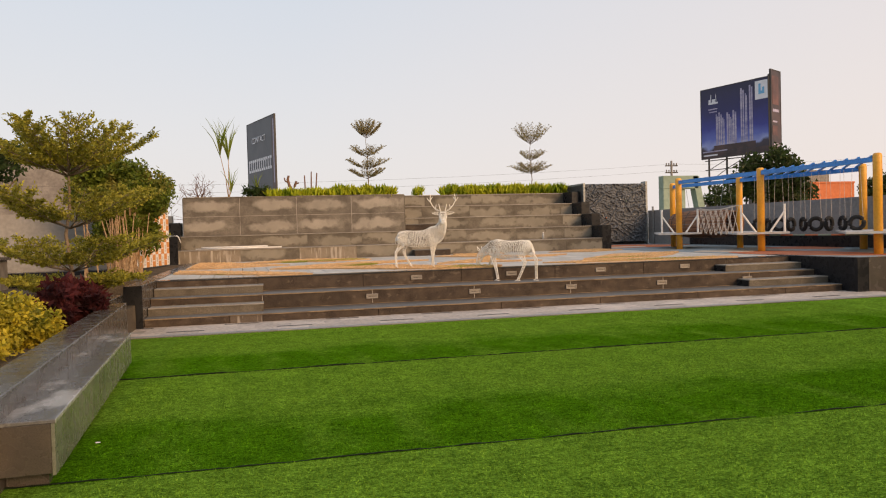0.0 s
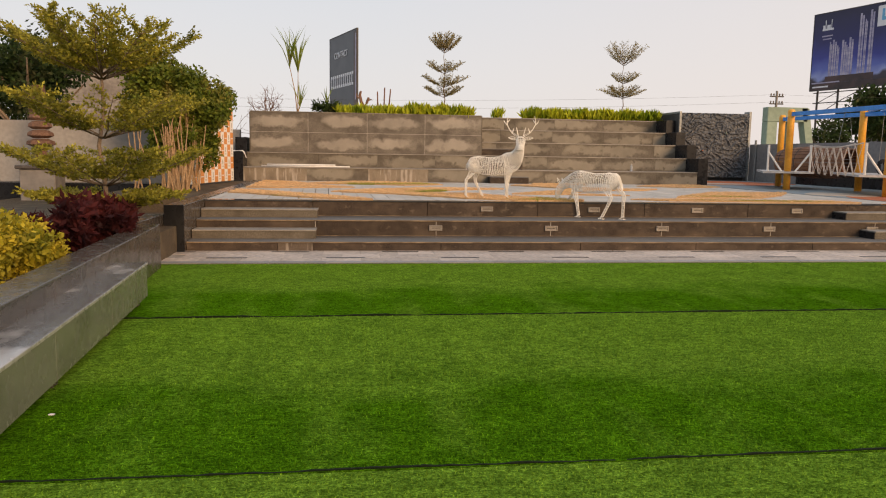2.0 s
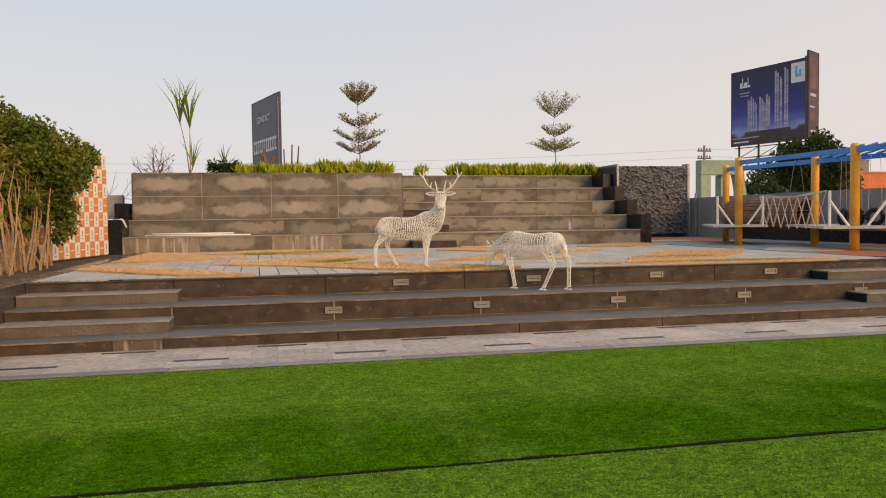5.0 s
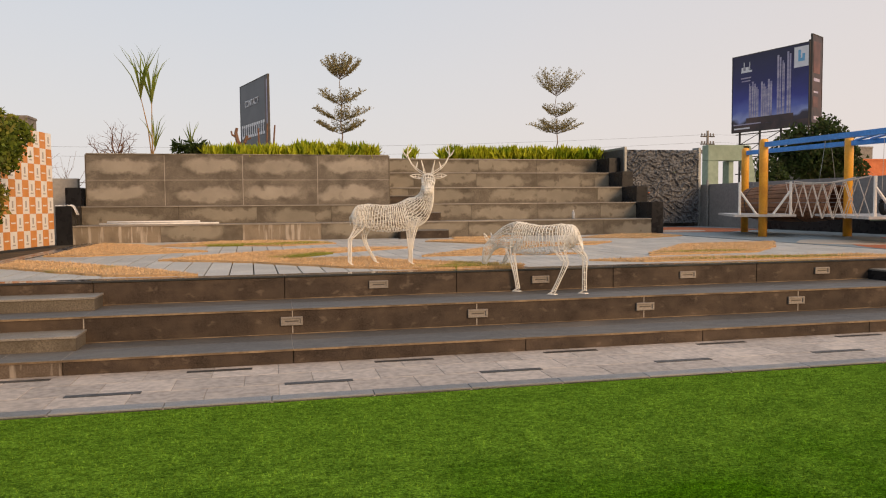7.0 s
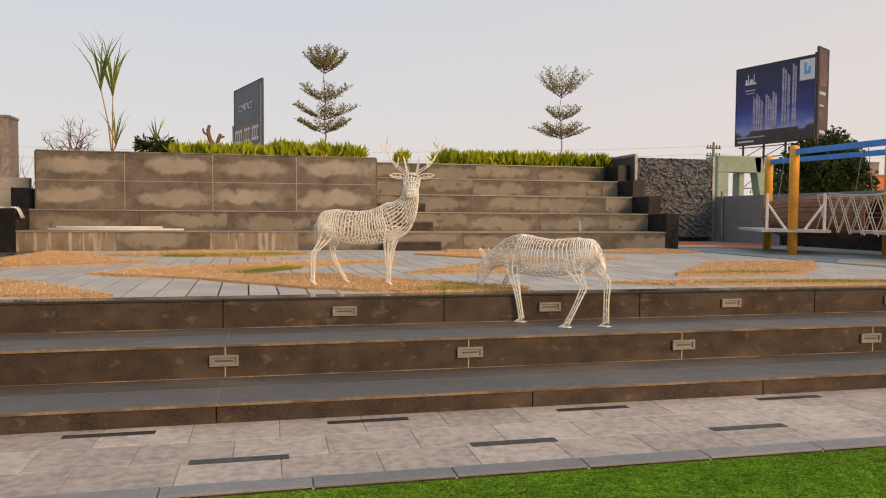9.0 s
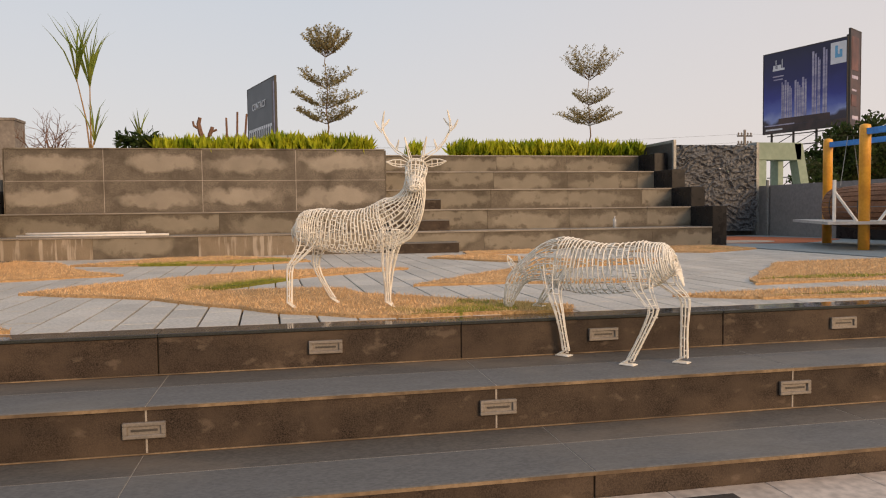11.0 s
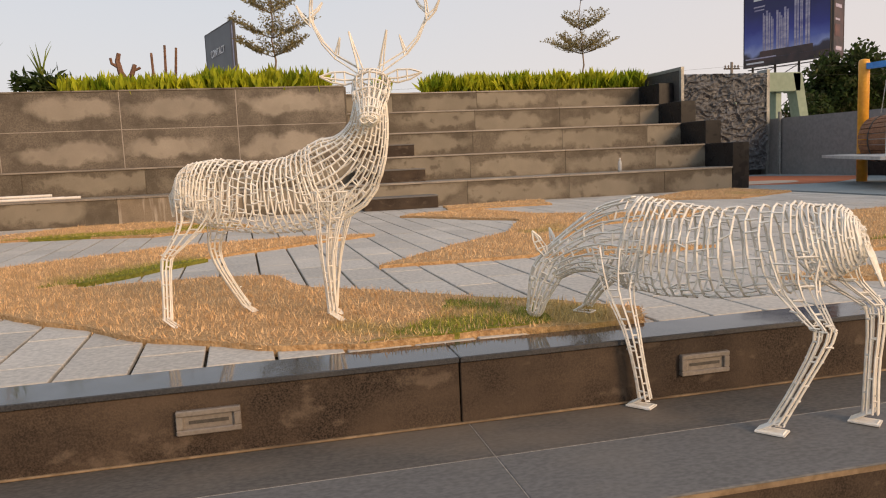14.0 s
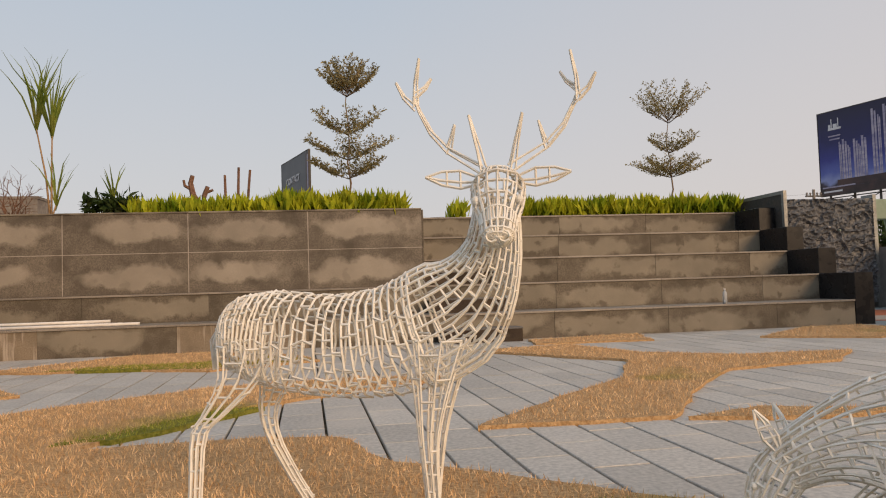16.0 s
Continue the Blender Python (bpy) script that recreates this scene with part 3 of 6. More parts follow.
def blob_points(n, centres):
    """Points in and near the skin of several lumps: (x, y, z, rx, ry, rz)."""
    out = []
    w = np.array([c[3] * c[4] + c[4] * c[5] + c[3] * c[5] for c in centres])
    pick = rng.choice(len(centres), n, p=w / w.sum())
    v = rng.normal(size=(n, 3))
    v /= np.linalg.norm(v, axis=1)[:, None]
    r = rng.uniform(0.55, 1.05, (n, 1)) * (1 + 0.18 * np.sin(v * 7 + pick[:, None]).sum(1, keepdims=True) / 2)
    c = np.array(centres)[pick]
    return c[:, :3] + v * r * c[:, 3:]


def crumpled(centre, n, size):
    """Small lumps scattered over an egg, so that the crown gets an uneven outline with gaps."""
    x, y, z, a, b, c = centre
    out = []
    for _ in range(n):
        v = rng.normal(size=3)
        v /= np.linalg.norm(v)
        k = rng.uniform(0.35, 1.0)
        s = size * rng.uniform(0.6, 1.3)
        out.append((x + v[0] * a * k, y + v[1] * b * k, z + v[2] * c * k, s, s, s * 0.8))
    return out


def layered_tree(name, at, height, layers, trunk_r, leaf, leaves, length, label, seed):
    """A tree with flat whorls of branches: layers of (height share, radius, rise)."""
    r = np.random.default_rng(seed)
    root = empty(name, at)
    tagged(root, label, "tree")
    bend = [(r.normal(0, 0.012) * height, r.normal(0, 0.012) * height, k * height / 7) for k in range(8)]
    bend[0] = (0, 0, -0.05)
    wood = tube(bend, [trunk_r * (1 - 0.1 * k) for k in range(8)], 7)
    pts, dirs = [], []
    for share, rad, rise in layers:
        base = Vector((0, 0, share * height))
        arms = int(r.integers(9, 13))
        for a in range(arms):
            ang = a * 2 * math.pi / arms + r.normal(0, 0.2)
            reach = rad * r.uniform(0.7, 1.14)
            out = Vector((math.cos(ang), math.sin(ang), 0))
            line = [base + out * reach * k + Vector((r.normal(0, 0.01), r.normal(0, 0.01), rise * k ** 1.3)) for k in (0, 0.3, 0.6, 0.85, 1.0)]
            add_tube(wood, line, [trunk_r * 0.34, trunk_r * 0.24, trunk_r * 0.17, trunk_r * 0.1, trunk_r * 0.05], 4)
            side = Vector((-out.y, out.x, 0))
            for k in (0.25, 0.4, 0.55, 0.7, 0.85):
                p0 = base + out * reach * k + Vector((0, 0, rise * k ** 1.3))
                for sgn in (-1, 1):
                    p1 = p0 + (out * 0.55 + side * sgn * 0.75) * reach * 0.36 * (1.1 - 0.4 * k) + Vector((0, 0, rise * 0.22 + r.normal(0, 0.02) * rad))
                    add_tube(wood, [p0, p1], [trunk_r * 0.1, trunk_r * 0.03], 3, False)
                    for q in r.uniform(0.15, 1.05, max(1, int(leaves * reach / rad / arms / 10))):
                        j = p0.lerp(p1, q)
                        pts.append((j.x + r.normal(0, 0.025) * rad, j.y + r.normal(0, 0.025) * rad, j.z + abs(r.normal(0, 0.018)) * rad))
                        dirs.append((out.x, out.y, 0.25))
    part("trunk", wood, BARK, root, smooth=True)
    part("crown", leaf_mesh("crown", pts, length, length * 0.5, 0.1, 0.35, dirs, 0.8), leaf, root)
    return root


layered_tree("layered_tree", (-7.8, -2.0, 0.44), 3.2, [(0.11, 1.2, 0.28), (0.23, 1.42, 0.56), (0.465, 1.38, 0.62), (0.745, 1.4, 0.72), (0.765, 0.95, 0.85)],
             0.045, LEAF_LAYER, 9000, 0.06, "layered olive-green tree rising from the granite planter", 3)
layered_tree("slender_tree", (-0.44, 13.62, 3.0), 2.72, [(0.315, 0.68, 0.36), (0.45, 0.78, 0.38), (0.63, 0.78, 0.38), (0.905, 0.56, 0.56), (0.935, 0.36, 0.6)],
             0.024, LEAF_PALE, 1900, 0.055, "slender tree with flat whorls of pale leaves behind the wall", 5)
layered_tree("slender_tree", (7.35, 16.1, 3.15), 2.58, [(0.4, 0.92, 0.34), (0.43, 0.66, 0.4), (0.63, 0.68, 0.38), (0.915, 0.98, 0.72), (0.94, 0.62, 0.8)],
             0.024, LEAF_PALE, 1500, 0.055, "slender tree with a forked flat top behind the seating tiers", 9)


def shrub(name, centres, n, leaf, length, width, label, stems=None, category="shrub", up=0.2):
    root = empty(name, (centres[0][0], centres[0][1], 0.44))
    tagged(root, label, category)
    inv = Matrix.Translation((-centres[0][0], -centres[0][1], -0.44))
    if stems:
        r = np.random.default_rng(len(centres) + n)
        for _ in range(stems[0]):
            x0, y0 = stems[1] + r.normal(0, stems[3]), stems[2] + r.normal(0, stems[4])
            x1, y1 = x0 + r.normal(-0.05, 0.22), y0 + r.normal(0, 0.35)
            pts = [(x0 + (x1 - x0) * k + r.normal(0, 0.035), y0 + (y1 - y0) * k + r.normal(0, 0.035), 0.42 + stems[5] * k * (0.8 + 0.2 * x0 % 0.2)) for k in (0, 0.25, 0.5, 0.75, 1)]
            bm = tube(pts, [0.024, 0.02, 0.017, 0.013, 0.008], 5)
            bmesh.ops.transform(bm, matrix=inv, verts=bm.verts)
            part("stem", bm, PALESTEM, root, "pale bare woody stem")
    me = leaf_mesh("foliage", blob_points(n, centres), length, width, up)
    me.transform(inv)
    part("foliage", me, leaf, root)
    return root


bush_lumps = crumpled((-8.25, 5.8, 2.9, 1.0, 1.5, 0.95), 46, 0.4) + crumpled((-7.78, 6.2, 2.3, 0.4, 0.9, 1.0), 34, 0.24) + crumpled((-8.0, 5.5, 2.0, 0.45, 1.2, 0.7), 26, 0.17) + crumpled((-8.45, 4.7, 2.2, 0.45, 0.8, 0.7), 26, 0.2) + crumpled((-8.9, 5.6, 3.5, 0.6, 1.0, 0.75), 18, 0.36) + crumpled((-7.62, 6.6, 3.0, 0.42, 0.8, 0.65), 26, 0.26)
shrub("tall_bush", bush_lumps, 43000, LEAF_BUSH, 0.11, 0.06, "dense green bush on bare pale stems beside the platform", (64, -8.1, 5.0, 0.26, 0.9, 2.3), "bush")
shrub("tall_bush", crumpled((-9.0, 9.0, 3.25, 0.7, 1.6, 0.65), 26, 0.36), 6000, LEAF_BUSH, 0.09, 0.05, "green bush behind the checked panel", (20, -9.0, 9.0, 0.3, 0.8, 2.4), "bush")
shrub("golden_shrub", crumpled((-7.68, -6.8, 0.68, 0.6, 1.6, 0.42), 58, 0.22), 19000, LEAF_GOLD, 0.06, 0.034, "golden yellow shrub filling the planter")
shrub("golden_shrub", crumpled((-7.8, -9.9, 0.6, 0.6, 1.3, 0.3), 30, 0.24), 6000, LEAF_GOLD, 0.06, 0.034, "golden yellow shrub filling the planter")
shrub("maroon_shrub", crumpled((-7.5, -3.9, 0.74, 0.58, 1.45, 0.34), 46, 0.17), 6000, LEAF_RED, 0.13, 0.05, "dark maroon leafy shrub in the planter")


def hedge(x0, x1, y, z, n, h, label, depth=0.35):
    xs = rng.uniform(x0, x1, n)
    tall = h * (0.75 + 0.35 * np.sin(xs * 3.1) ** 2 * rng.uniform(0.5, 1, n))
    ys = y + rng.normal(0, depth / 2.2, n)
    clump = [(a, b, z + t * rng.uniform(0.0, 0.55)) for a, b, t in zip(xs, ys, tall)]
    me = leaf_mesh("hedge", clump, 0.3, 0.07, 0.0, along=np.tile([0, 0, 1.0], (n, 1)), spread=0.33)
    ob = part("hedge", me, LEAF_HEDGE)
    return tagged(ob, label, "hedge", kind="stuff")


hedge(-4.35, 0.55, 13.3, 3.02, 3600, 0.42, "low lime-green hedge of pointed leaves on the wall")
hedge(-1.9, 0.3, 13.35, 3.05, 900, 0.62, "taller clump of lime-green pointed leaves")
hedge(3.1, 8.9, 16.0, 3.2, 4200, 0.5, "low lime-green hedge above the seating tiers")
hedge(1.9, 2.25, 16.0, 3.2, 120, 0.55, "small tuft of lime-green leaves above the tiers")
setting(part("tier_bed", box(WXR, TXR, TY[4] + 0.35, 18, 2.9, 3.2), SOIL), "soil bed above the seating tiers", "soil")


def reed(name, at, stems, label, seed):
    """Tall cane with a fan of long blades: stems of (lean x, lean y, height, blades, blade length)."""
    r = np.random.default_rng(seed)
    root = tagged(empty(name, at), label, "plant")
    for lx, ly, h, blades, bl in stems:
        if h > 0.1:
            part("stem", tube([(0, 0, -0.1), (lx * 0.35, ly * 0.3, h * 0.5), (lx, ly, h)], [0.02, 0.017, 0.012], 6), PALESTEM, root, smooth=True)
        bm = bmesh.new()
        for _ in range(blades):
            ang = r.uniform(0, 6.28)
            lean = r.uniform(0.05, 0.34)
            d = Vector((math.cos(ang) * lean, math.sin(ang) * lean, 1)).normalized()
            s = Vector((-math.sin(ang), math.cos(ang), 0)) if r.random() < 0.5 else Vector((1, 0, 0))
            p = Vector((lx, ly, h - 0.1 * r.random() * (h > 0.1)))
            ln = bl * r.uniform(0.65, 1.1)
            prev = None
            for k, w in ((0, 0.008), (0.25, 0.017), (0.5, 0.016), (0.78, 0.009), (1.0, 0.001)):
                c = p + d * ln * k + Vector((math.cos(ang), math.sin(ang), -0.35)) * 0.2 * ln * k ** 3 * r.uniform(0.6, 1.2)
                row = (bm.verts.new(c - s * w), bm.verts.new(c + s * w))
                if prev:
                    bm.faces.new((prev[0], prev[1], row[1], row[0]))
                prev = row
        part("leaves", bm, LEAF_REED, root)
    return root


reed("reed_plant", (-5.75, 13.4, 3.05), [(-0.28, 0.1, 1.75, 20, 1.5), (0.02, 0.0, 1.6, 20, 1.6), (0.06, 0.05, 0.35, 10, 1.0)], "two tall canes topped with long green blades", 2)
reed("reed_plant", (-5.0, 13.5, 3.05), [(0.28, 0.0, 0.42, 6, 0.75)], "small leaning spray of long green blades", 4)


def twigs(name, at, height, spread, n, label, seed, thick=0.012, mat=None):
    r = np.random.default_rng(seed)
    bm = bmesh.new()
    def grow(p, d, ln, rad, depth):
        q = p + d * ln
        mid = (p + q) / 2 + Vector(r.normal(0, 0.05 * ln, 3))
        add_tube(bm, [p, mid, q], [rad, rad * 0.85, rad * 0.65], 4, False)
        if depth:
            for _ in range(int(r.integers(2, 4))):
                nd_ = (d + Vector(r.normal(0, 0.5, 3))).normalized()
                grow(p.lerp(q, r.uniform(0.5, 1)), nd_, ln * r.uniform(0.5, 0.8), rad * 0.55, depth - 1)
    for _ in range(n):
        d = Vector((r.normal(0, spread), r.normal(0, spread), 1)).normalized()
        grow(Vector((r.normal(0, 0.1), r.normal(0, 0.1), -0.05)), d, height * r.uniform(0.4, 0.6), thick, 3)
    ob = part(name, bm, mat or DEADWOOD)
    ob.matrix_basis = pose(*at)
    return tagged(ob, label, "bare shrub")


twigs("bare_shrub", (-6.9, 14.6, 3.0), 1.1, 0.5, 8, "bare leafless shrub behind the wall", 1, 0.02)
twigs("bare_shrub", (-9.0, 16.0, -0.03), 4.0, 0.35, 4, "tall bare leafless shrub beyond the boundary wall", 2, 0.03)
twigs("bare_shrub", (0.95, 16.5, 3.1), 0.7, 0.5, 6, "tangled grey leafless shrub at the wall corner", 6, 0.009)
stump = tube([(0, 0, -0.25), (0.02, 0, 0.2), (-0.03, 0.02, 0.42)], [0.13, 0.1, 0.085], 8)
for line, r0 in (([(-0.02, 0.02, 0.36), (-0.12, 0, 0.56), (-0.17, 0.03, 0.8), (-0.13, 0.03, 0.95)], 0.07), ([(0.0, 0, 0.36), (0.09, -0.02, 0.52), (0.16, 0, 0.72)], 0.06), ([(-0.14, 0.01, 0.66), (-0.28, 0.02, 0.75), (-0.3, 0.02, 0.86)], 0.035), ([(0.12, 0, 0.6), (0.26, 0.02, 0.66)], 0.03)):
    add_tube(stump, line, [r0 * (1 - 0.13 * k) for k in range(len(line))], 7)
sb = part("stump", stump, DEADWOOD)
sb.matrix_basis = pose(-3.35, 14.4, 3.12)
tagged(sb, "broken brown forked stump of a dead bush", "stump")
for k, (x, h) in enumerate(((-2.87, 1.05), (-2.63, 1.2), (-2.44, 1.15))):
    st = part("stake", tube([(0, 0, -0.1), (0.02, 0, h * 0.5), (0.01 + 0.03 * k, 0, h)], [0.035, 0.03, 0.026], 6), DEADWOOD)
    st.matrix_basis = pose(x, 14.4, 3.02)
    tagged(st, "bare brown wooden stake standing in the bed", "stake", "stakes behind the hedge")
shrub("dark_leaf_plant", crumpled((-4.75, 13.5, 3.32, 0.5, 0.2, 0.24), 12, 0.15), 620, LEAF_DARK, 0.2, 0.055, "dark glossy broad-leaved plant on the wall", None, "plant", -0.3)

# ---- far things ----


def broad_tree(name, at, height, lumps, n, label, seed, leaf=None, length=0.3):
    r = np.random.default_rng(seed)
    root = tagged(empty(name, at), label, "tree")
    bm = tube([(0, 0, -0.2), (0.1, 0, height * 0.3), (0.0, 0.1, height * 0.62)], [0.22, 0.17, 0.1], 7)
    for _ in range(7):
        a = r.uniform(0, 6.28)
        z0 = height * r.uniform(0.25, 0.5)
        add_tube(bm, [(0.05, 0, z0), (math.cos(a) * lumps[3] * 0.4, math.sin(a) * lumps[4] * 0.4, z0 + height * 0.15), (math.cos(a) * lumps[3] * 0.85, math.sin(a) * lumps[4] * 0.85, z0 + height * 0.32)], [0.1, 0.06, 0.02], 5)
    part("trunk", bm, BARK, root)
    part("crown", leaf_mesh("crown", blob_points(n, crumpled(lumps, 40, lumps[3] * 0.33)), length, length * 0.6, 0.1), leaf or LEAF_DARK, root)
    return root


broad_tree("broad_tree", (45.5, 49.5, 0), 9.4, (0, 0, 6.0, 3.5, 3.5, 3.0), 11000, "dark broad tree below the hoarding", 1, length=0.42)
broad_tree("broad_tree", (66.5, 57.0, 0), 7.4, (0, 0, 4.8, 3.4, 3.4, 2.3), 6000, "dark broad tree beyond the boundary wall", 2, length=0.4)
broad_tree("broad_tree", (30.6, 36.7, 0), 4.9, (0, 0, 3.5, 1.3, 1.3, 1.2), 1500, "small dark tree beyond the boundary wall", 3, length=0.26)
broad_tree("broad_tree", (30, 62, 0), 5.6, (0, 0, 3.8, 4.0, 3.0, 1.6), 4000, "distant rounded tree beyond the boundary wall", 4, LEAF_BUSH)
broad_tree("broad_tree", (-14.5, 12.5, 0), 5.9, (0, 0, 4.4, 2.0, 1.8, 1.5), 8000, "dark spreading tree behind the garden wall", 5, length=0.16)
broad_tree("broad_tree", (-17.5, 15.5, 0), 6.2, (0, 0, 4.2, 2.4, 2.2, 1.9), 7000, "dark spreading tree behind the garden wall", 7, length=0.18)


def house(name, x0, x1, y0, y1, z1, mat, label, floors=1, cols=3, roof=None):
    root = tagged(empty(name, ((x0 + x1) / 2, (y0 + y1) / 2, 0)), label, "building")
    cx, cy = (x0 + x1) / 2, (y0 + y1) / 2
    a, b = (x1 - x0) / 2, (y1 - y0) / 2
    part("wall", box(-a, a, -b, b, -0.1, z1), mat, root)
    part("roof", box(-a - 0.06, a + 0.06, -b - 0.06, b + 0.06, z1, z1 + 0.2, 0.02), roof or CONCRETE, root)
    for f in range(floors):
        for c in range(cols):
            x = -a + (c + 0.5) * 2 * a / cols
            z = 0.9 + f * 3.0 + (z1 - 3 * floors) * 0.5
            w = part("window", box(x - 0.5, x + 0.5, -b - 0.03, -b + 0.02, z, z + 1.2), GLASSDARK, root)
            fr = bmesh.new()
            for u0, u1, v0, v1 in ((-0.57, -0.5, -0.07, 1.27), (0.5, 0.57, -0.07, 1.27), (-0.5, 0.5, -0.07, 0), (-0.5, 0.5, 1.2, 1.27), (-0.03, 0.03, 0, 1.2)):
                add_box(fr, x + u0, x + u1, -b - 0.06, -b - 0.031, z + v0, z + v1)
            part("frame", fr, WHITE, w)
    return root


house("orange_house", 56.0, 62.0, 57.4, 63, 5.9, TERRA, "orange rendered house with a flat roof", 1, 3, TERRA)
house("pale_house", 58.5, 66.0, 66, 72, 7.9, CONCRETE, "pale grey house beyond the orange one", 1, 3)
house("concrete_house", -31, -20.5, 54.2, 56.4, 8.6, CONCRETE, "grey concrete house beyond the garden wall", 0, 0)

# sage green arched frame beyond the wall
gf = bmesh.new()
arch = tagged(empty("green_frame", (22.0, 28, 0)), "sage green concrete arched frame beyond the wall", "structure frame")
part("beam", box(-1.4, 1.15, -0.3, 0.3, 4.0, 4.85, 0.03), SAGE, arch)
part("leg", box(-1.4, -0.75, -0.3, 0.3, 0, 3.996, 0.03), SAGE, arch)
part("leg", box(0.0, 0.3, -0.1, 0.5, 0, 3.996, 0.02), SAGE, arch)
lg = prism([(0.75, 4.8), (1.2, 4.8), (2.1, 0), (1.65, 0)], -0.3, 0.3)
bmesh.ops.transform(lg, matrix=Matrix(((1, 0, 0, 0), (0, 0, 1, 0), (0, 1, 0, 0), (0, 0, 0, 1))), verts=lg.verts)
part("leg", lg, SAGE, arch)

def dusk_print(name, z0, z1):
    """A printed night sky: navy above, paling to a blue glow low down over a dark foot."""
    m, nt, b = base_mat(name, 0.5)
    pos = nt.nodes.new("ShaderNodeSeparateXYZ")
    nt.links.new(coords(nt), pos.inputs[0])
    up = nd(nt, "ShaderNodeMapRange")
    up.inputs["From Min"].default_value, up.inputs["From Max"].default_value = z0, z1
    nt.links.new(pos.outputs["Z"], up.inputs["Value"])
    wv = nd(nt, "ShaderNodeMath")
    wv.operation = 'MULTIPLY_ADD'
    wv.inputs[1].default_value = 0.16
    nt.links.new(noise_fac(nt, coords(nt), 0.35, 5, 0.2, 0.8), wv.inputs[0])
    nt.links.new(up.outputs["Result"], wv.inputs[2])
    ramp = nt.nodes.new("ShaderNodeValToRGB")
    stops = ((0.1, (0.03, 0.022, 0.03)), (0.2, (0.05, 0.04, 0.06)), (0.24, (0.26, 0.32, 0.6)), (0.33, (0.1, 0.14, 0.46)), (0.48, (0.035, 0.045, 0.27)), (0.72, (0.02, 0.022, 0.12)), (1.0, (0.018, 0.018, 0.06)))
    for k, (at, c) in enumerate(stops):
        e = ramp.color_ramp.elements[k] if k < 2 else ramp.color_ramp.elements.new(at)
        e.position, e.color = at, (*c, 1)
    nt.links.new(wv.outputs[0], ramp.inputs[0])
    nt.links.new(ramp.outputs[0], b.inputs["Base Color"])
    return m


PRINT_B = dusk_print("hoarding_blue_print", 10.6, 19.95)
PRINT_T = surface("hoarding_tower_print", (0.3, 0.28, 0.42), (0.5, 0.46, 0.55), 1.2, 0.5, (0.14, 0.14, 0.3), 0.6, rough=0.5, bump=0, rvar=0, stretch=(1, 1, 3))
PRINT_W = surface("hoarding_white_print", (0.65, 0.66, 0.7), (0.72, 0.72, 0.76), 2, 1, rough=0.5, bump=0, rvar=0)
PRINT_L = surface("hoarding_sky_blue_print", (0.1, 0.35, 0.6), (0.14, 0.42, 0.66), 2, 1, rough=0.5, bump=0, rvar=0)
PRINT_D = surface("hoarding_dark_print", (0.03, 0.022, 0.025), (0.07, 0.04, 0.04), 0.8, 0.3, (0.12, 0.06, 0.05), 0.5, rough=0.5, bump=0, rvar=0)
PRINT_P = surface("hoarding_picture_print", (0.09, 0.035, 0.03), (0.17, 0.07, 0.055), 0.7, 0.4, (0.03, 0.02, 0.02), 0.6, rough=0.5, bump=0, rvar=0)
PRINT_S = surface("hoarding_slate_print", (0.055, 0.065, 0.08), (0.075, 0.085, 0.1), 0.5, 0.2, rough=0.5, bump=0, rvar=0)


def hoarding(name, left, right, z0, z1, mat, label, shapes, foot=0.0):
    """A tall sheet between two ground points on a lattice of steel legs; shapes of (u0, u1, v0, v1, material, name)."""
    a, b = Vector((*left, 0)), Vector((*right, 0))
    w = (b - a).length
    root = tagged(empty(name, (*left, 0), math.degrees(math.atan2(b.y - a.y, b.x - a.x))), label, "billboard")
    part("sheet", box(0, w, 0, 0.15, z0, z1), mat, root)
    fr = bmesh.new()
    for x0, x1, v0, v1 in ((-0.1, 0, z0 - 0.1, z1 + 0.1), (w, w + 0.1, z0 - 0.1, z1 + 0.1), (0, w, z0 - 0.1, z0), (0, w, z1, z1 + 0.1)):
        add_box(fr, x0, x1, -0.03, 0.2, v0, v1)
    part("frame", fr, DARKSTEEL, root)
    for k in range(4):
        x = w * (0.08 + 0.28 * k)
        part("leg", tube([(x, 0.4, foot - 0.3), (x, 0.4, z1 - 0.5)], 0.13, 6), DARKSTEEL, root)
    br = bmesh.new()
    lev = [foot + (z0 - foot) * q for q in (0.3, 0.5, 0.7, 0.85, 0.97)]
    for z in lev:
        add_tube(br, [(w * 0.02, 0.42, z), (w * 0.98, 0.42, z)], 0.06, 4)
    for k in range(3):
        for q, e in zip(lev, lev[1:]):
            add_tube(br, [(w * (0.08 + 0.28 * k), 0.42, q), (w * (0.36 + 0.28 * k), 0.42, e)], 0.05, 4)
    part("bracing", br, DARKSTEEL, root)
    for j, (u0, u1, v0, v1, m, nm) in enumerate(shapes):
        part(nm, box(u0 * w, u1 * w, -0.012 - 0.006 * (j % 5), -0.004, z0 + (z1 - z0) * v0, z0 + (z1 - z0) * v1), m, root)
    return root


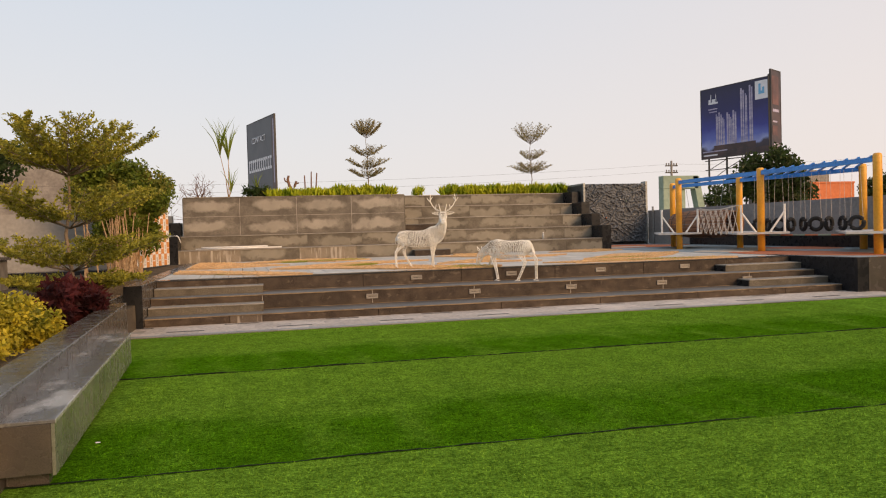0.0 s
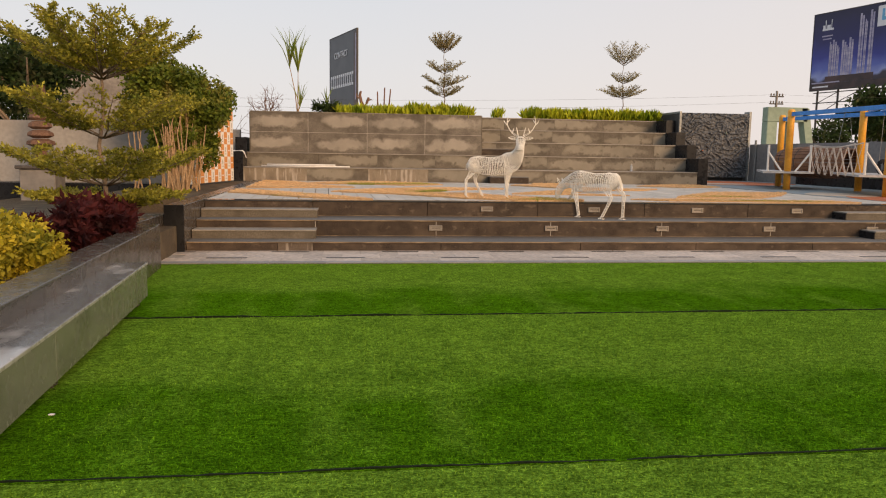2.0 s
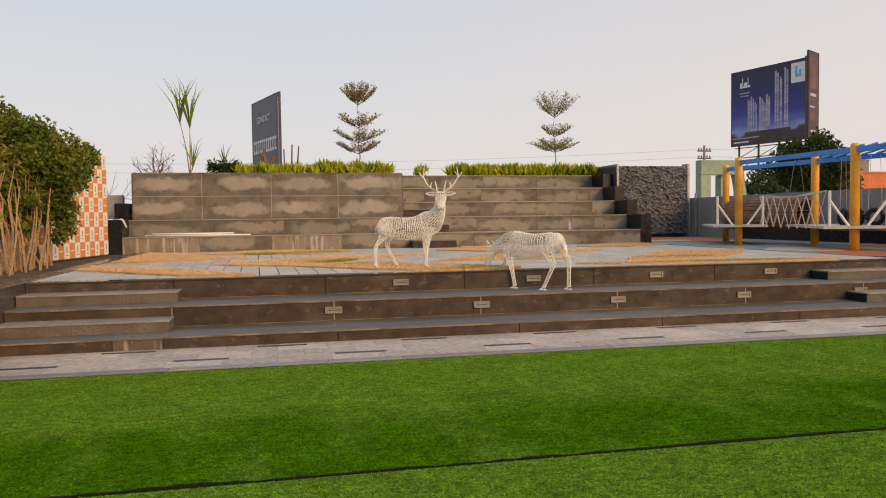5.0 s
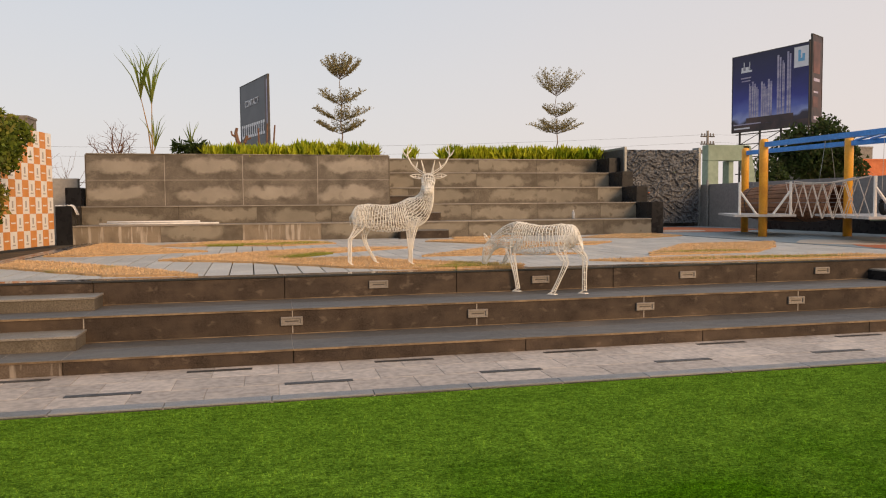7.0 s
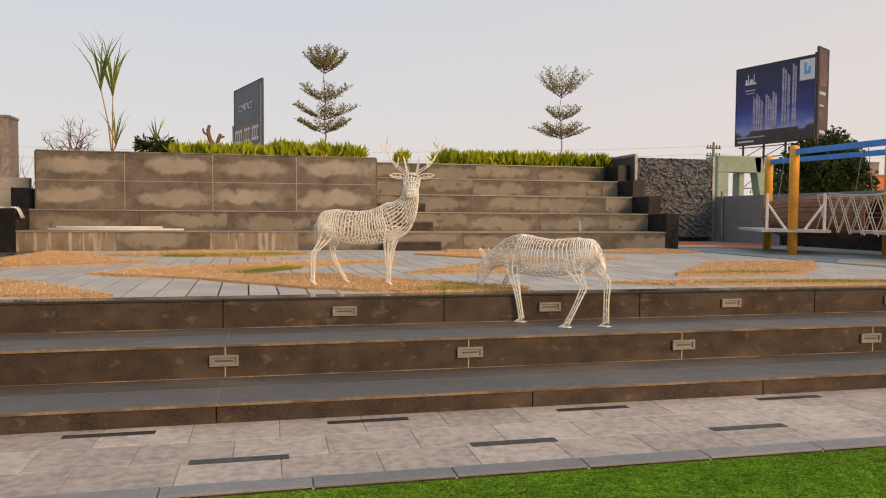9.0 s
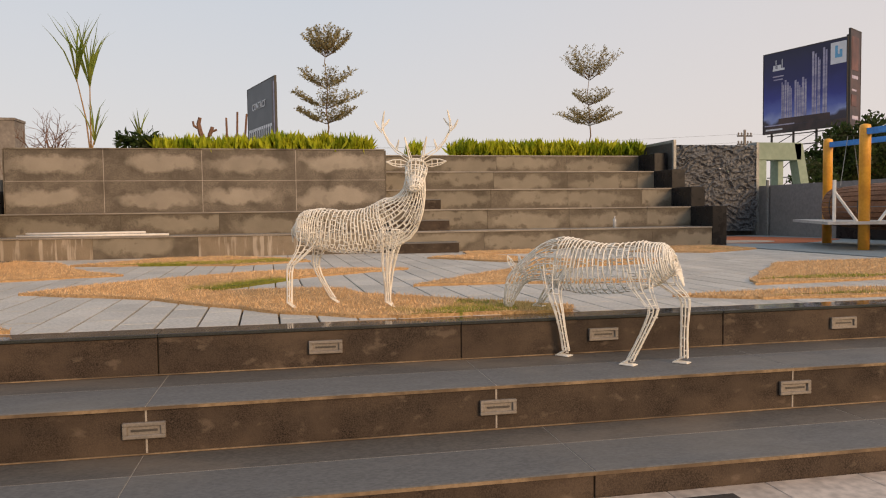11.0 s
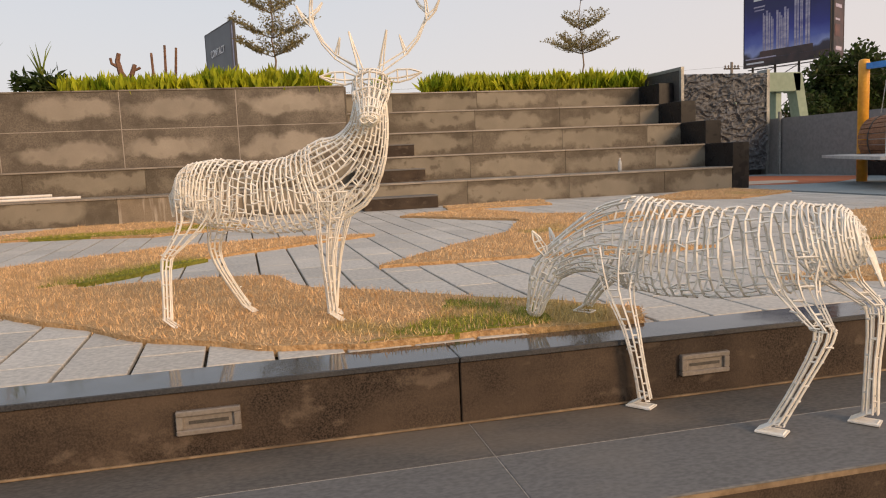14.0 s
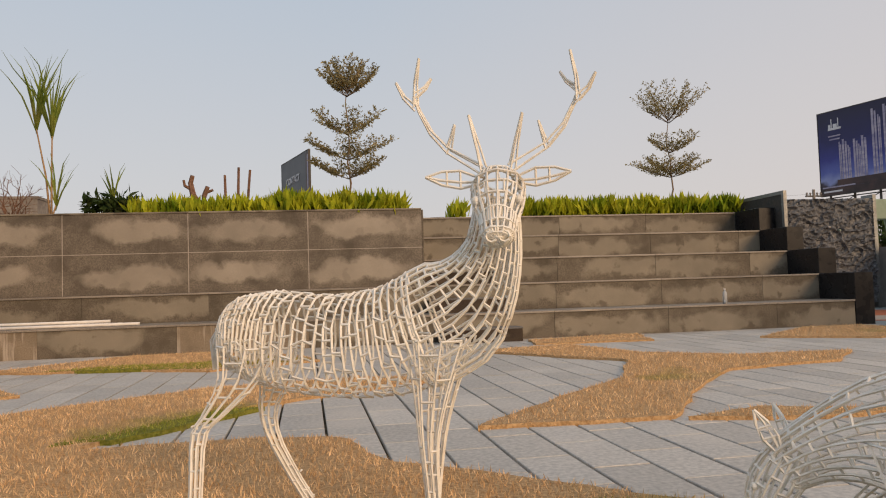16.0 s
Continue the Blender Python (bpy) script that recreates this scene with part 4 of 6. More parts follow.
towers = [(0.0, 1.0, 0.0, 0.08, PRINT_D, "footer_band"), (0.2, 0.82, 0.085, 0.17, PRINT_D, "ground_band")]
for u, wd, top in ((0.235, 0.03, 0.62), (0.275, 0.05, 0.64), (0.335, 0.03, 0.56), (0.40, 0.05, 0.62), (0.455, 0.03, 0.55), (0.49, 0.055, 0.64), (0.61, 0.05, 0.92), (0.675, 0.03, 0.84), (0.735, 0.05, 0.94)):
    towers.append((u, u + wd * 0.45, 0.17, top, PRINT_T, "tower"))
    towers.append((u + wd * 0.6, u + wd, 0.17, top - 0.03, PRINT_T, "tower"))
towers += [(0.82, 0.995, 0.72, 0.97, PRINT_W, "logo_panel"), (0.87, 0.9, 0.83, 0.93, PRINT_L, "logo_bar"), (0.87, 0.95, 0.79, 0.83, PRINT_L, "logo_bar"), (0.92, 0.95, 0.83, 0.88, PRINT_L, "logo_bar"),
           (0.12, 0.27, 0.775, 0.80, PRINT_W, "title_bar"), (0.155, 0.165, 0.80, 0.91, PRINT_W, "title_bar"), (0.235, 0.243, 0.80, 0.91, PRINT_W, "title_bar"), (0.125, 0.15, 0.80, 0.845, PRINT_W, "title_bar"), (0.18, 0.225, 0.80, 0.845, PRINT_W, "title_bar"),
           (0.12, 0.26, 0.695, 0.71, PRINT_T, "text_bar"), (0.13, 0.25, 0.655, 0.67, PRINT_T, "text_bar"), (0.03, 0.25, 0.03, 0.05, PRINT_W, "text_bar"), (0.02, 0.4, 0.085, 0.1, PRINT_T, "text_bar")]
hoarding("hoarding", (54.9, 77.0), (57.8, 66.7), 10.6, 19.95, PRINT_B, "blue advertising hoarding with printed towers on steel legs", towers)
hoarding("hoarding", (58.1, 66.5), (60.6, 68.0), 10.6, 20.8, PRINT_D, "dark brown advertising hoarding on steel legs", [(0.15, 0.75, 0.49, 0.525, PRINT_T, "text_bar"), (0.15, 0.6, 0.36, 0.38, PRINT_T, "text_bar"), (0.2, 0.8, 0.06, 0.1, PRINT_T, "text_bar"), (0.1, 0.75, 0.58, 0.93, PRINT_P, "picture"), (0.1, 0.6, 0.2, 0.32, PRINT_P, "picture")])
txt = [(0.9, 1.0, 0.02, 0.98, PRINT_D, "side_strip"), (0.955, 0.985, 0.1, 0.95, PRINT_T, "side_line")]
for k in range(11):
    u = 0.05 + k * 0.078
    txt += [(u, u + 0.055, 0.3, 0.335, PRINT_W, "digit_bar"), (u, u + 0.02, 0.335, 0.44, PRINT_W, "digit_bar"), (u, u + 0.055, 0.44, 0.475, PRINT_W, "digit_bar")]
slate = hoarding("hoarding", (-6.18, 92.4), (-2.7, 81.7), 7.5, 17.05, PRINT_S, "slate grey advertising hoarding with white lettering", txt)

word = bpy.data.curves.new("lettering", 'FONT')
word.body, word.size, word.extrude = "CONTACT", 1.15, 0.02
word.align_x = 'CENTER'
word.materials.append(PRINT_W)
lettering = new("lettering", word)
lettering.parent = slate
lettering.matrix_basis = pose(5.0, -0.05, 14.2, 90, 0, 0)

# power pole and wires
pole = tagged(empty("power_pole", (31.2, 44.7, 0)), "grey power pole with crossarms and insulators", "pole")
part("mast", tube([(0, 0, -0.2), (0, 0, 7.4)], [0.14, 0.09], 8), CONCRETE, pole)
for z in (6.9, 6.3, 5.6):
    part("crossarm", box(-0.6, 0.6, -0.05, 0.05, z, z + 0.1), DARKSTEEL, pole)
    for x in (-0.5, -0.25, 0.25, 0.5):
        part("insulator", tube([(x, 0, z + 0.1), (x, 0, z + 0.22), (x, 0, z + 0.3)], [0.03, 0.07, 0.03], 6), CONCRETE, pole)
for k, (z0, z1, x1) in enumerate(((7.1, 7.6, -60), (6.5, 6.9, -60), (7.1, 9.5, 72), (6.5, 8.6, 72))):
    span = [(31.2 + (x1 - 31.2) * q, 44.7 + 6 * q, z0 + (z1 - z0) * q - 5.5 * q * (1 - q) * abs(x1 - 31) / 90) for q in np.linspace(0, 1, 15)]
    tagged(part("power_line", tube(span, 0.006, 4), DARKSTEEL), "thin dark power line hanging from the pole", "cable", "power lines")

# ---- bench, panel, small things ----
bench = tagged(empty("long_bench", (-6.37, -7.95, 0), 3.4), "long polished grey granite bench beside the planter", "bench")
part("seat", box(-0.17, 0.205, -2.6, 2.35, 0.447, 0.475, 0.005), BENCHTOP, bench)
for a, b in ((-2.6, -0.98), (-0.976, 0.68), (0.684, 2.35)):
    part("front_panel", box(0.175, 0.2, a, b, 0.085, 0.446, 0.003), BENCHSIDE, bench)
# thin paler strip along the whole front edge of the seat
part("front_edge", box(0.2055, 0.2085, -2.6, 2.35, 0.449, 0.472), EDGE_PALE, bench, "pale front edge")
part("end_panel", box(-0.17, 0.174, -2.6, -2.572, 0.1, 0.446, 0.003), KERB, bench)
part("end_panel", box(-0.17, 0.174, 2.322, 2.35, 0.1, 0.446, 0.003), KERB, bench)
for y in (-2.42, -0.8, 0.8, 2.2):
    part("foot", box(-0.14, 0.13, y - 0.06, y + 0.06, -0.02, 0.446), KERB, bench)

panel = tagged(empty("checked_panel", (-8.32, 7.0, 0), math.degrees(math.atan2(3.65, 0.68))), "tall orange and white checked advertising panel on the platform", "panel")
PW, PH = 3.7, 2.66
part("backing", box(0, PW, 0.004, 0.06, 0.8, 0.82 + PH), DARKSTEEL, panel)
nx, nz = 13, 7
for i in range(nx):
    for j in range(nz):
        x0, z0 = i * PW / nx, 0.83 + j * PH / nz
        o = (i + j) % 2
        sq = part("check", box(x0, x0 + PW / nx - 0.001, -0.004, 0.003, z0, z0 + PH / nz - 0.001), CHK_O if o else CHK_W, panel)
        if o:
            part("print_bar", box(x0 + 0.05, x0 + 0.23, -0.007, -0.0045, z0 + 0.17, z0 + 0.2), CHK_W, sq)
        else:
            pb = bmesh.new()
            add_box(pb, x0 + 0.11, x0 + 0.17, -0.007, -0.0045, z0 + 0.14, z0 + 0.29)
            add_box(pb, x0 + 0.08, x0 + 0.2, -0.007, -0.0045, z0 + 0.07, z0 + 0.1)
            part("print_mark", pb, CHK_G, sq)

bottle = tagged(empty("bottle", (6.2, 11.8, TZ[0])), "clear plastic water bottle standing on the tier", "bottle")
CLEAR = base_mat("clear_plastic", 0.15)[0]
CLEAR.node_tree.nodes["Principled BSDF"].inputs["Base Color"].default_value = (0.75, 0.76, 0.76, 1)
CLEAR.node_tree.nodes["Principled BSDF"].inputs["Transmission Weight"].default_value = 0.55
part("body", tube([(0, 0, 0), (0, 0, 0.16), (0, 0, 0.2), (0, 0, 0.235), (0, 0, 0.25)], [0.04, 0.042, 0.036, 0.015, 0.014], 12), CLEAR, bottle, smooth=True)
part("cap", tube([(0, 0, 0.25), (0, 0, 0.275)], 0.017, 10), WHITE, bottle)
for k, (x0, x1, y, z) in enumerate(((-6.6, -3.9, 11.85, 1.285), (-6.9, -4.2, 11.95, 1.285), (-6.4, -4.05, 11.76, 1.285), (-6.7, -4.4, 11.9, 1.335))):
    tagged(part("pipe", tube([(x0, y, z), ((x0 + x1) / 2, y + 0.03, z), (x1, y + 0.05 * k, z)], 0.025, 8), WHITE, smooth=True), "long white plastic pipe lying on the tier", "pipe", "pipes on the tier")

# stone totem by the garden wall
totem = tagged(empty("stone_totem", (-11.66, 5.8, 0.44)), "stacked brown stone ornament on a brick pedestal", "ornament")
part("pedestal", box(-0.42, 0.42, -0.35, 0.35, 0, 0.8, 0.02), CONCRETE, totem)
part("cap", box(-0.5, 0.5, -0.42, 0.42, 0.8, 0.9, 0.02), KERB, totem)
part("column", tube([(0, 0, 0.9), (0, 0, 1.35)], [0.16, 0.13], 10), DEADWOOD, totem)
for k in range(7):
    z = 1.35 + 0.22 * k
    part("stone", tube([(0, 0, z), (0, 0, z + 0.06), (0, 0, z + 0.14), (0, 0, z + 0.2)], [0.18, 0.34 - 0.03 * k, 0.32 - 0.03 * k, 0.17], 9), DEADWOOD, totem)

# a cloth left over the end wall and a scrap of paper on the lawn
cl = bmesh.new()
rowsc = []
for i in range(13):
    u = i / 12
    rowsc.append([cl.verts.new((TXL - 0.42 + 0.5 * u, TY[0] + 0.1 + 0.28 * v + 0.03 * math.sin(7 * u), TZ[1] + 0.012 + 0.05 * abs(noise.noise(Vector((u * 6, v * 5, 2)))) - (0.0 if u < 0.82 else (u - 0.82) * 1.3))) for v in np.linspace(0, 1, 7)])
for r0, r1 in zip(rowsc, rowsc[1:]):
    for k in range(6):
        cl.faces.new((r0[k], r0[k + 1], r1[k + 1], r1[k]))
cloth = part("cloth", cl, WHITE, smooth=True)
cloth.modifiers.new("thick", 'SOLIDIFY').thickness = 0.008
tagged(cloth, "crumpled pale cloth lying on the black end wall", "cloth")
scrap = prism([(0, 0), (0.03, 0.005), (0.037, 0.018), (0.015, 0.025), (-0.005, 0.015)], 0, 0.005)
tagged(part("paper_scrap", scrap, WHITE), "small white paper scrap lying on the turf", "litter").matrix_basis = pose(-5.98, -9.45, 0.012, 4, 6, 20)

# ---- wire animals ----


def catmull(rows, n):
    rows = np.array(rows, float)
    out = []
    for t in np.linspace(0, len(rows) - 1, n):
        i = min(int(t), len(rows) - 2)
        u = t - i
        p0, p1, p2, p3 = rows[max(i - 1, 0)], rows[i], rows[i + 1], rows[min(i + 2, len(rows) - 1)]
        out.append(0.5 * ((2 * p1) + (-p0 + p2) * u + (2 * p0 - 5 * p1 + 4 * p2 - p3) * u ** 2 + (-p0 + 3 * p1 - 3 * p2 + p3) * u ** 3))
    return np.array(out)


class Wires:
    """Collects bent wires and turns them into one mesh of thin round bars."""

    def __init__(self, radius):
        self.bm, self.r = bmesh.new(), radius
        self.rand = np.random.default_rng(21)

    def bar(self, pts, r=None, sides=5):
        add_tube(self.bm, pts, r or self.r, sides, True)

    def cage(self, rows, rings, cross, gap=1.0, along=None, wob=0.006, hoops=True):
        """rows: (x, y, z, half height, half width) along a spine; rings of wire with staggered short bars between them."""
        c = catmull(rows, rings)
        loops = []
        for i in range(len(c)):
            d = Vector(c[min(i + 1, len(c) - 1), :3] - c[max(i - 1, 0), :3]).normalized()
            side = d.cross(Vector((0, 0, 1)))
            side = side.normalized() if side.length > 0.15 else Vector((0, 1, 0))
            upv = side.cross(d).normalized()
            if along is not None:
                side = Vector(along)
                upv = side.cross(d).normalized()
            hh, hw = max(c[i, 3], 0.008), max(c[i, 4], 0.008)
            ctr = Vector(c[i, :3])
            f = lambda a, ctr=ctr, side=side, upv=upv, hh=hh, hw=hw: ctr + side * (math.cos(a) * hw) + upv * (math.sin(a) * hh)
            loops.append(f)
            pts = []
            for k in range(17):
                a = k * 2 * math.pi / 16
                pts.append(f(a) + Vector(self.rand.normal(0, wob * 0.5, 3)) * (0 if k in (0, 16) else 1))
            if hoops:
                self.bar(pts, sides=4)
            else:
                for k in range(cross):
                    if (k + i) % 2 == 0 and self.rand.random() < gap:
                        a = 2 * math.pi * k / cross
                        self.bar([f(a), f(a + 2 * math.pi / cross)], self.r * 0.85, 4)
        for i in range(len(loops) - 1 if hoops else 0):
            for k in range(cross):
                if self.rand.random() < gap:
                    a = 2 * math.pi * (k + 0.5 * (i % 2) + self.rand.normal(0, 0.1)) / cross
                    self.bar([loops[i](a), loops[i + 1](a + self.rand.normal(0, 0.05))], self.r * 0.8, 4)

    def leg(self, rows, step=0.055):
        """rows: (x, y, z, radius): four bars down the leg tied by small hoops."""
        n = max(6, int(sum((Vector(a[:3]) - Vector(b[:3])).length for a, b in zip(rows, rows[1:])) / step))
        c = catmull(rows, n)
        m = 8
        at = lambda p, k: Vector((p[0] + math.cos(2 * math.pi * k / m + 0.4) * p[3], p[1] + math.sin(2 * math.pi * k / m + 0.4) * p[3] * 0.85, p[2]))
        for k in range(m):
            self.bar([at(p, k) for p in c], self.r * 0.78, 4)
        for i, p in enumerate(c):
            for k in range(m):
                if (k + i) % 2 == 0 and self.rand.random() < 0.9:
                    q = Vector((0, 0, self.rand.normal(0, 0.012)))
                    self.bar([at(p, k) + q, at(p, k + 1) + q], self.r * 0.75, 4)

    def hoof(self, at, ahead=0.07):
        x, y, z = at
        for s in (-1, 0, 1):
            self.bar([(x - 0.02, y + s * 0.02, z + 0.06), (x + ahead * 0.6, y + s * 0.025, z + 0.02), (x + ahead, y + s * 0.02, z + 0.004)], self.r, 4)
        self.bar([(x - 0.03, y - 0.03, z + 0.004), (x - 0.03, y + 0.03, z + 0.004), (x + ahead, y + 0.022, z + 0.004), (x + ahead, y - 0.022, z + 0.004), (x - 0.03, y - 0.03, z + 0.004)], self.r * 0.9, 4)

    def loop(self, base, tip, wide, n=1):
        """A pointed ear: two bowed bars from base to tip with ribs."""
        base, tip, wide = Vector(base), Vector(tip), Vector(wide)
        for s in (-1, -0.3, 1):
            self.bar([base + wide * s * 0.35, base.lerp(tip, 0.35) + wide * s, base.lerp(tip, 0.7) + wide * s * 0.75, tip], self.r * 0.9, 4)
        for k in (0.35, 0.6):
            self.bar([base.lerp(tip, k) - wide * 0.9, base.lerp(tip, k) + wide * 0.9], self.r * 0.8, 4)

    def tine(self, pts, spread=0.014):
        """Three bars that run side by side and meet at the point."""
        pts = [Vector(p) for p in pts]
        for k in range(3):
            off = Vector((math.cos(k * 2.1) * 0.6, math.cos(k * 2.1), math.sin(k * 2.1))) * spread * 1.25
            self.bar([p + off * (1 - 0.85 * i / (len(pts) - 1)) for i, p in enumerate(pts)], self.r * 0.75, 4)

    def statue(self, name, at, heading, label):
        ob = part(name, self.bm, WIRE)
        ob.matrix_basis = pose(*at, 0, 0, heading)
        return tagged(ob, label, "statue")


Z0 = 0.0
# stag: local x runs from rump to chest, z up from the grass
w = Wires(0.006)
b0 = 0.81
body = [(-0.15, 0, 1.56 - b0, 0.03, 0.02), (-0.11, 0, 1.55 - b0, 0.12, 0.09), (0.0, 0, 1.545 - b0, 0.17, 0.135), (0.14, 0, 1.53 - b0, 0.195, 0.15), (0.4, 0, 1.505 - b0, 0.2, 0.165),
        (0.62, 0, 1.52 - b0, 0.21, 0.17), (0.8, 0, 1.57 - b0, 0.225, 0.165)]
w.cage(body, 35, 21, 0.62)
neck = [(0.8, 0, 1.57 - b0, 0.225, 0.165), (0.93, 0, 1.635 - b0, 0.22, 0.14), (1.02, 0, 1.73 - b0, 0.165, 0.115), (1.075, 0, 1.84 - b0, 0.12, 0.095), (1.095, 0, 1.95 - b0, 0.098, 0.085), (1.10, 0, 2.04 - b0, 0.085, 0.08)]
w.cage(neck, 18, 30, 0.85, (0, 1, 0), hoops=False)
for k in range(30):
    a = 2 * math.pi * k / 30
    cc = catmull(neck, 12)
    line = []
    for i, q in enumerate(cc):
        d = Vector(cc[min(i + 1, 11), :3] - cc[max(i - 1, 0), :3]).normalized()
        side = Vector((0, 1, 0))
        upv = side.cross(d).normalized()
        line.append(Vector(q[:3]) + side * math.cos(a) * q[4] + upv * math.sin(a) * q[3])
    w.bar(line, 0.005, 4)
# stag's body heads 30.7 degrees towards the lawn; its head is turned to face down the steps
HEADING = -24.0
face_world = Vector((-0.17, -0.66, -0.72)).normalized()
unturn = Matrix.Rotation(-radians(HEADING), 3, 'Z')
fd = unturn @ face_world
flat = Vector((fd.x, fd.y, 0)).normalized()
lat = Vector((-flat.y, flat.x, 0))
poll = Vector((1.11, 0, 2.085 - b0))
head = [(*(poll - fd * 0.05), 0.05, 0.06), (*(poll - fd * 0.03), 0.085, 0.098), (*(poll + fd * 0.03), 0.092, 0.105), (*(poll + fd * 0.10), 0.082, 0.096), (*(poll + fd * 0.18), 0.062, 0.07), (*(poll + fd * 0.245), 0.052, 0.062), (*(poll + fd * 0.275), 0.04, 0.05), (*(poll + fd * 0.285), 0.02, 0.02)]
w.cage(head, 10, 16, 0.75, tuple(lat), wob=0.003)
hc = catmull(head, 10)
for k in range(16):
    a = 2 * math.pi * k / 16
    upv = lat.cross(fd).normalized()
    w.bar([Vector(q[:3]) + lat * math.cos(a) * q[4] + upv * math.sin(a) * q[3] for q in hc], 0.0052, 4)
for s in (-1, 1):
    top = poll + Vector((0, 0, 0.07))
    eye = poll + fd * 0.075 + lat * s * 0.082 + flat * 0.05
    bmesh.ops.create_uvsphere(w.bm, u_segments=10, v_segments=6, radius=0.019, matrix=Matrix.Translation(eye))
    w.bar([eye + (lat * math.cos(a) * 0.35 + fd * math.sin(a) + Vector((0, 0, math.cos(a)))) * 0.026 for a in np.linspace(0, 6.283, 11)], 0.0045, 4)
    nos = poll + fd * 0.265 + lat * s * 0.024 + flat * 0.03
    w.bar([nos + (lat * math.cos(a) + Vector((0, 0, math.sin(a)))) * 0.02 for a in np.linspace(0, 6.283, 9)], 0.0055, 4)
    w.loop(poll + lat * s * 0.075 + Vector((0, 0, 0.02)) - fd * 0.02, poll + lat * s * 0.29 + Vector((0, 0, 0.055)), Vector((0, 0, 0.034)))
    q = lambda u, v, back=0.0: top + lat * s * u + Vector((0, 0, v)) - flat * back
    w.tine([q(0.05, 0), q(0.12, 0.045, 0.03), q(0.20, 0.095, 0.05), q(0.27, 0.17, 0.06), q(0.315, 0.255, 0.06), q(0.33, 0.30, 0.05)], 0.017)
    w.tine([q(0.055, 0), q(0.075, 0.09, -0.02), q(0.105, 0.205, -0.04)], 0.016)
    w.tine([q(0.20, 0.09, 0.05), q(0.185, 0.14, 0.05), q(0.17, 0.19, 0.04)], 0.012)
    w.tine([q(0.33, 0.28, 0.05), q(0.325, 0.36, 0.04), q(0.305, 0.45, 0.02)], 0.012)
    w.tine([q(0.325, 0.265, 0.05), q(0.375, 0.31, 0.05), q(0.405, 0.365, 0.04)], 0.012)
    w.tine([q(0.33, 0.31, 0.05), q(0.29, 0.345, 0.07), q(0.265, 0.385, 0.08)], 0.01)
w.leg([(0.03, -0.075, 0.70, 0.13), (0.0, -0.11, 0.56, 0.085), (-0.085, -0.16, 0.44, 0.045), (-0.125, -0.20, 0.37, 0.032), (-0.12, -0.23, 0.2, 0.026), (-0.11, -0.26, 0.05, 0.026)])
w.leg([(0.08, 0.075, 0.70, 0.12), (0.06, 0.10, 0.55, 0.07), (0.01, 0.115, 0.42, 0.04), (0.035, 0.12, 0.3, 0.03), (0.12, 0.14, 0.14, 0.026), (0.175, 0.155, 0.05, 0.026)])
w.leg([(0.86, -0.08, 0.72, 0.12), (0.84, -0.10, 0.53, 0.07), (0.825, -0.105, 0.36, 0.04), (0.83, -0.10, 0.2, 0.028), (0.835, -0.09, 0.05, 0.028)])
w.leg([(0.86, 0.08, 0.72, 0.12), (0.83, 0.10, 0.53, 0.065), (0.80, 0.105, 0.36, 0.04), (0.785, 0.10, 0.2, 0.028), (0.77, 0.09, 0.05, 0.028)])
for p in ((-0.11, -0.26, 0), (0.175, 0.155, 0), (0.835, -0.09, 0), (0.77, 0.09, 0)):
    w.hoof(p)
for s in (-0.02, 0, 0.02):
    w.bar([(-0.13, s, 0.80), (-0.185, s, 0.72), (-0.18, s * 0.4, 0.60)], 0.005, 4)
bmesh.ops.scale(w.bm, verts=w.bm.verts, vec=(0.945, 1, 1))
w.statue("stag_statue", (-1.2, 2.25, 0.815), HEADING, "white wire stag statue with antlers standing on dry grass")

# doe: grazing, one foreleg up on the platform
d = Wires(0.0058)
g = 0.487
spine = [(-0.15, 0, 1.30 - g, 0.03, 0.02), (-0.115, 0, 1.29 - g, 0.11, 0.085), (-0.03, 0, 1.275 - g, 0.15, 0.125), (0.1, 0, 1.245 - g, 0.188, 0.15), (0.4, 0, 1.205 - g, 0.202, 0.165),
         (0.64, 0, 1.215 - g, 0.222, 0.165), (0.8, 0, 1.235 - g, 0.222, 0.145)]
d.cage(spine, 37, 19, 0.5)
dneck = [(0.8, 0, 1.235 - g, 0.222, 0.145), (0.92, 0, 1.235 - g, 0.185, 0.115), (1.03, 0.01, 1.21 - g, 0.135, 0.09), (1.13, 0.02, 1.165 - g, 0.1, 0.075), (1.21, 0.03, 1.11 - g, 0.085, 0.068)]
d.cage(dneck, 11, 22, 0.85, (0, 1, 0), hoops=False)
for k in range(22):
    a = 2 * math.pi * k / 22
    cc = catmull(dneck, 10)
    line = []
    for i, q in enumerate(cc):
        dv = Vector(cc[min(i + 1, 9), :3] - cc[max(i - 1, 0), :3]).normalized()
        upv = Vector((0, 1, 0)).cross(dv).normalized()
        line.append(Vector(q[:3]) + Vector((0, 1, 0)) * math.cos(a) * q[4] + upv * math.sin(a) * q[3])
    d.bar(line, 0.0048, 4)
dhead = [(1.20, 0.03, 1.15 - g, 0.06, 0.06), (1.235, 0.035, 1.08 - g, 0.082, 0.072), (1.27, 0.045, 1.0 - g, 0.07, 0.062), (1.295, 0.05, 0.92 - g, 0.05, 0.047), (1.31, 0.055, 0.86 - g, 0.042, 0.04), (1.315, 0.055, 0.835 - g, 0.02, 0.02)]
d.cage(dhead, 11, 14, 0.85, (0, 1, 0), hoops=False)
hc = catmull(dhead, 9)
for k in range(15):
    a = 2 * math.pi * k / 15
    d.bar([Vector(q[:3]) + Vector((0, math.cos(a) * q[4], 0)) + Vector((0.93, 0, 0.35)) * math.sin(a) * q[3] for q in hc], 0.0048, 4)
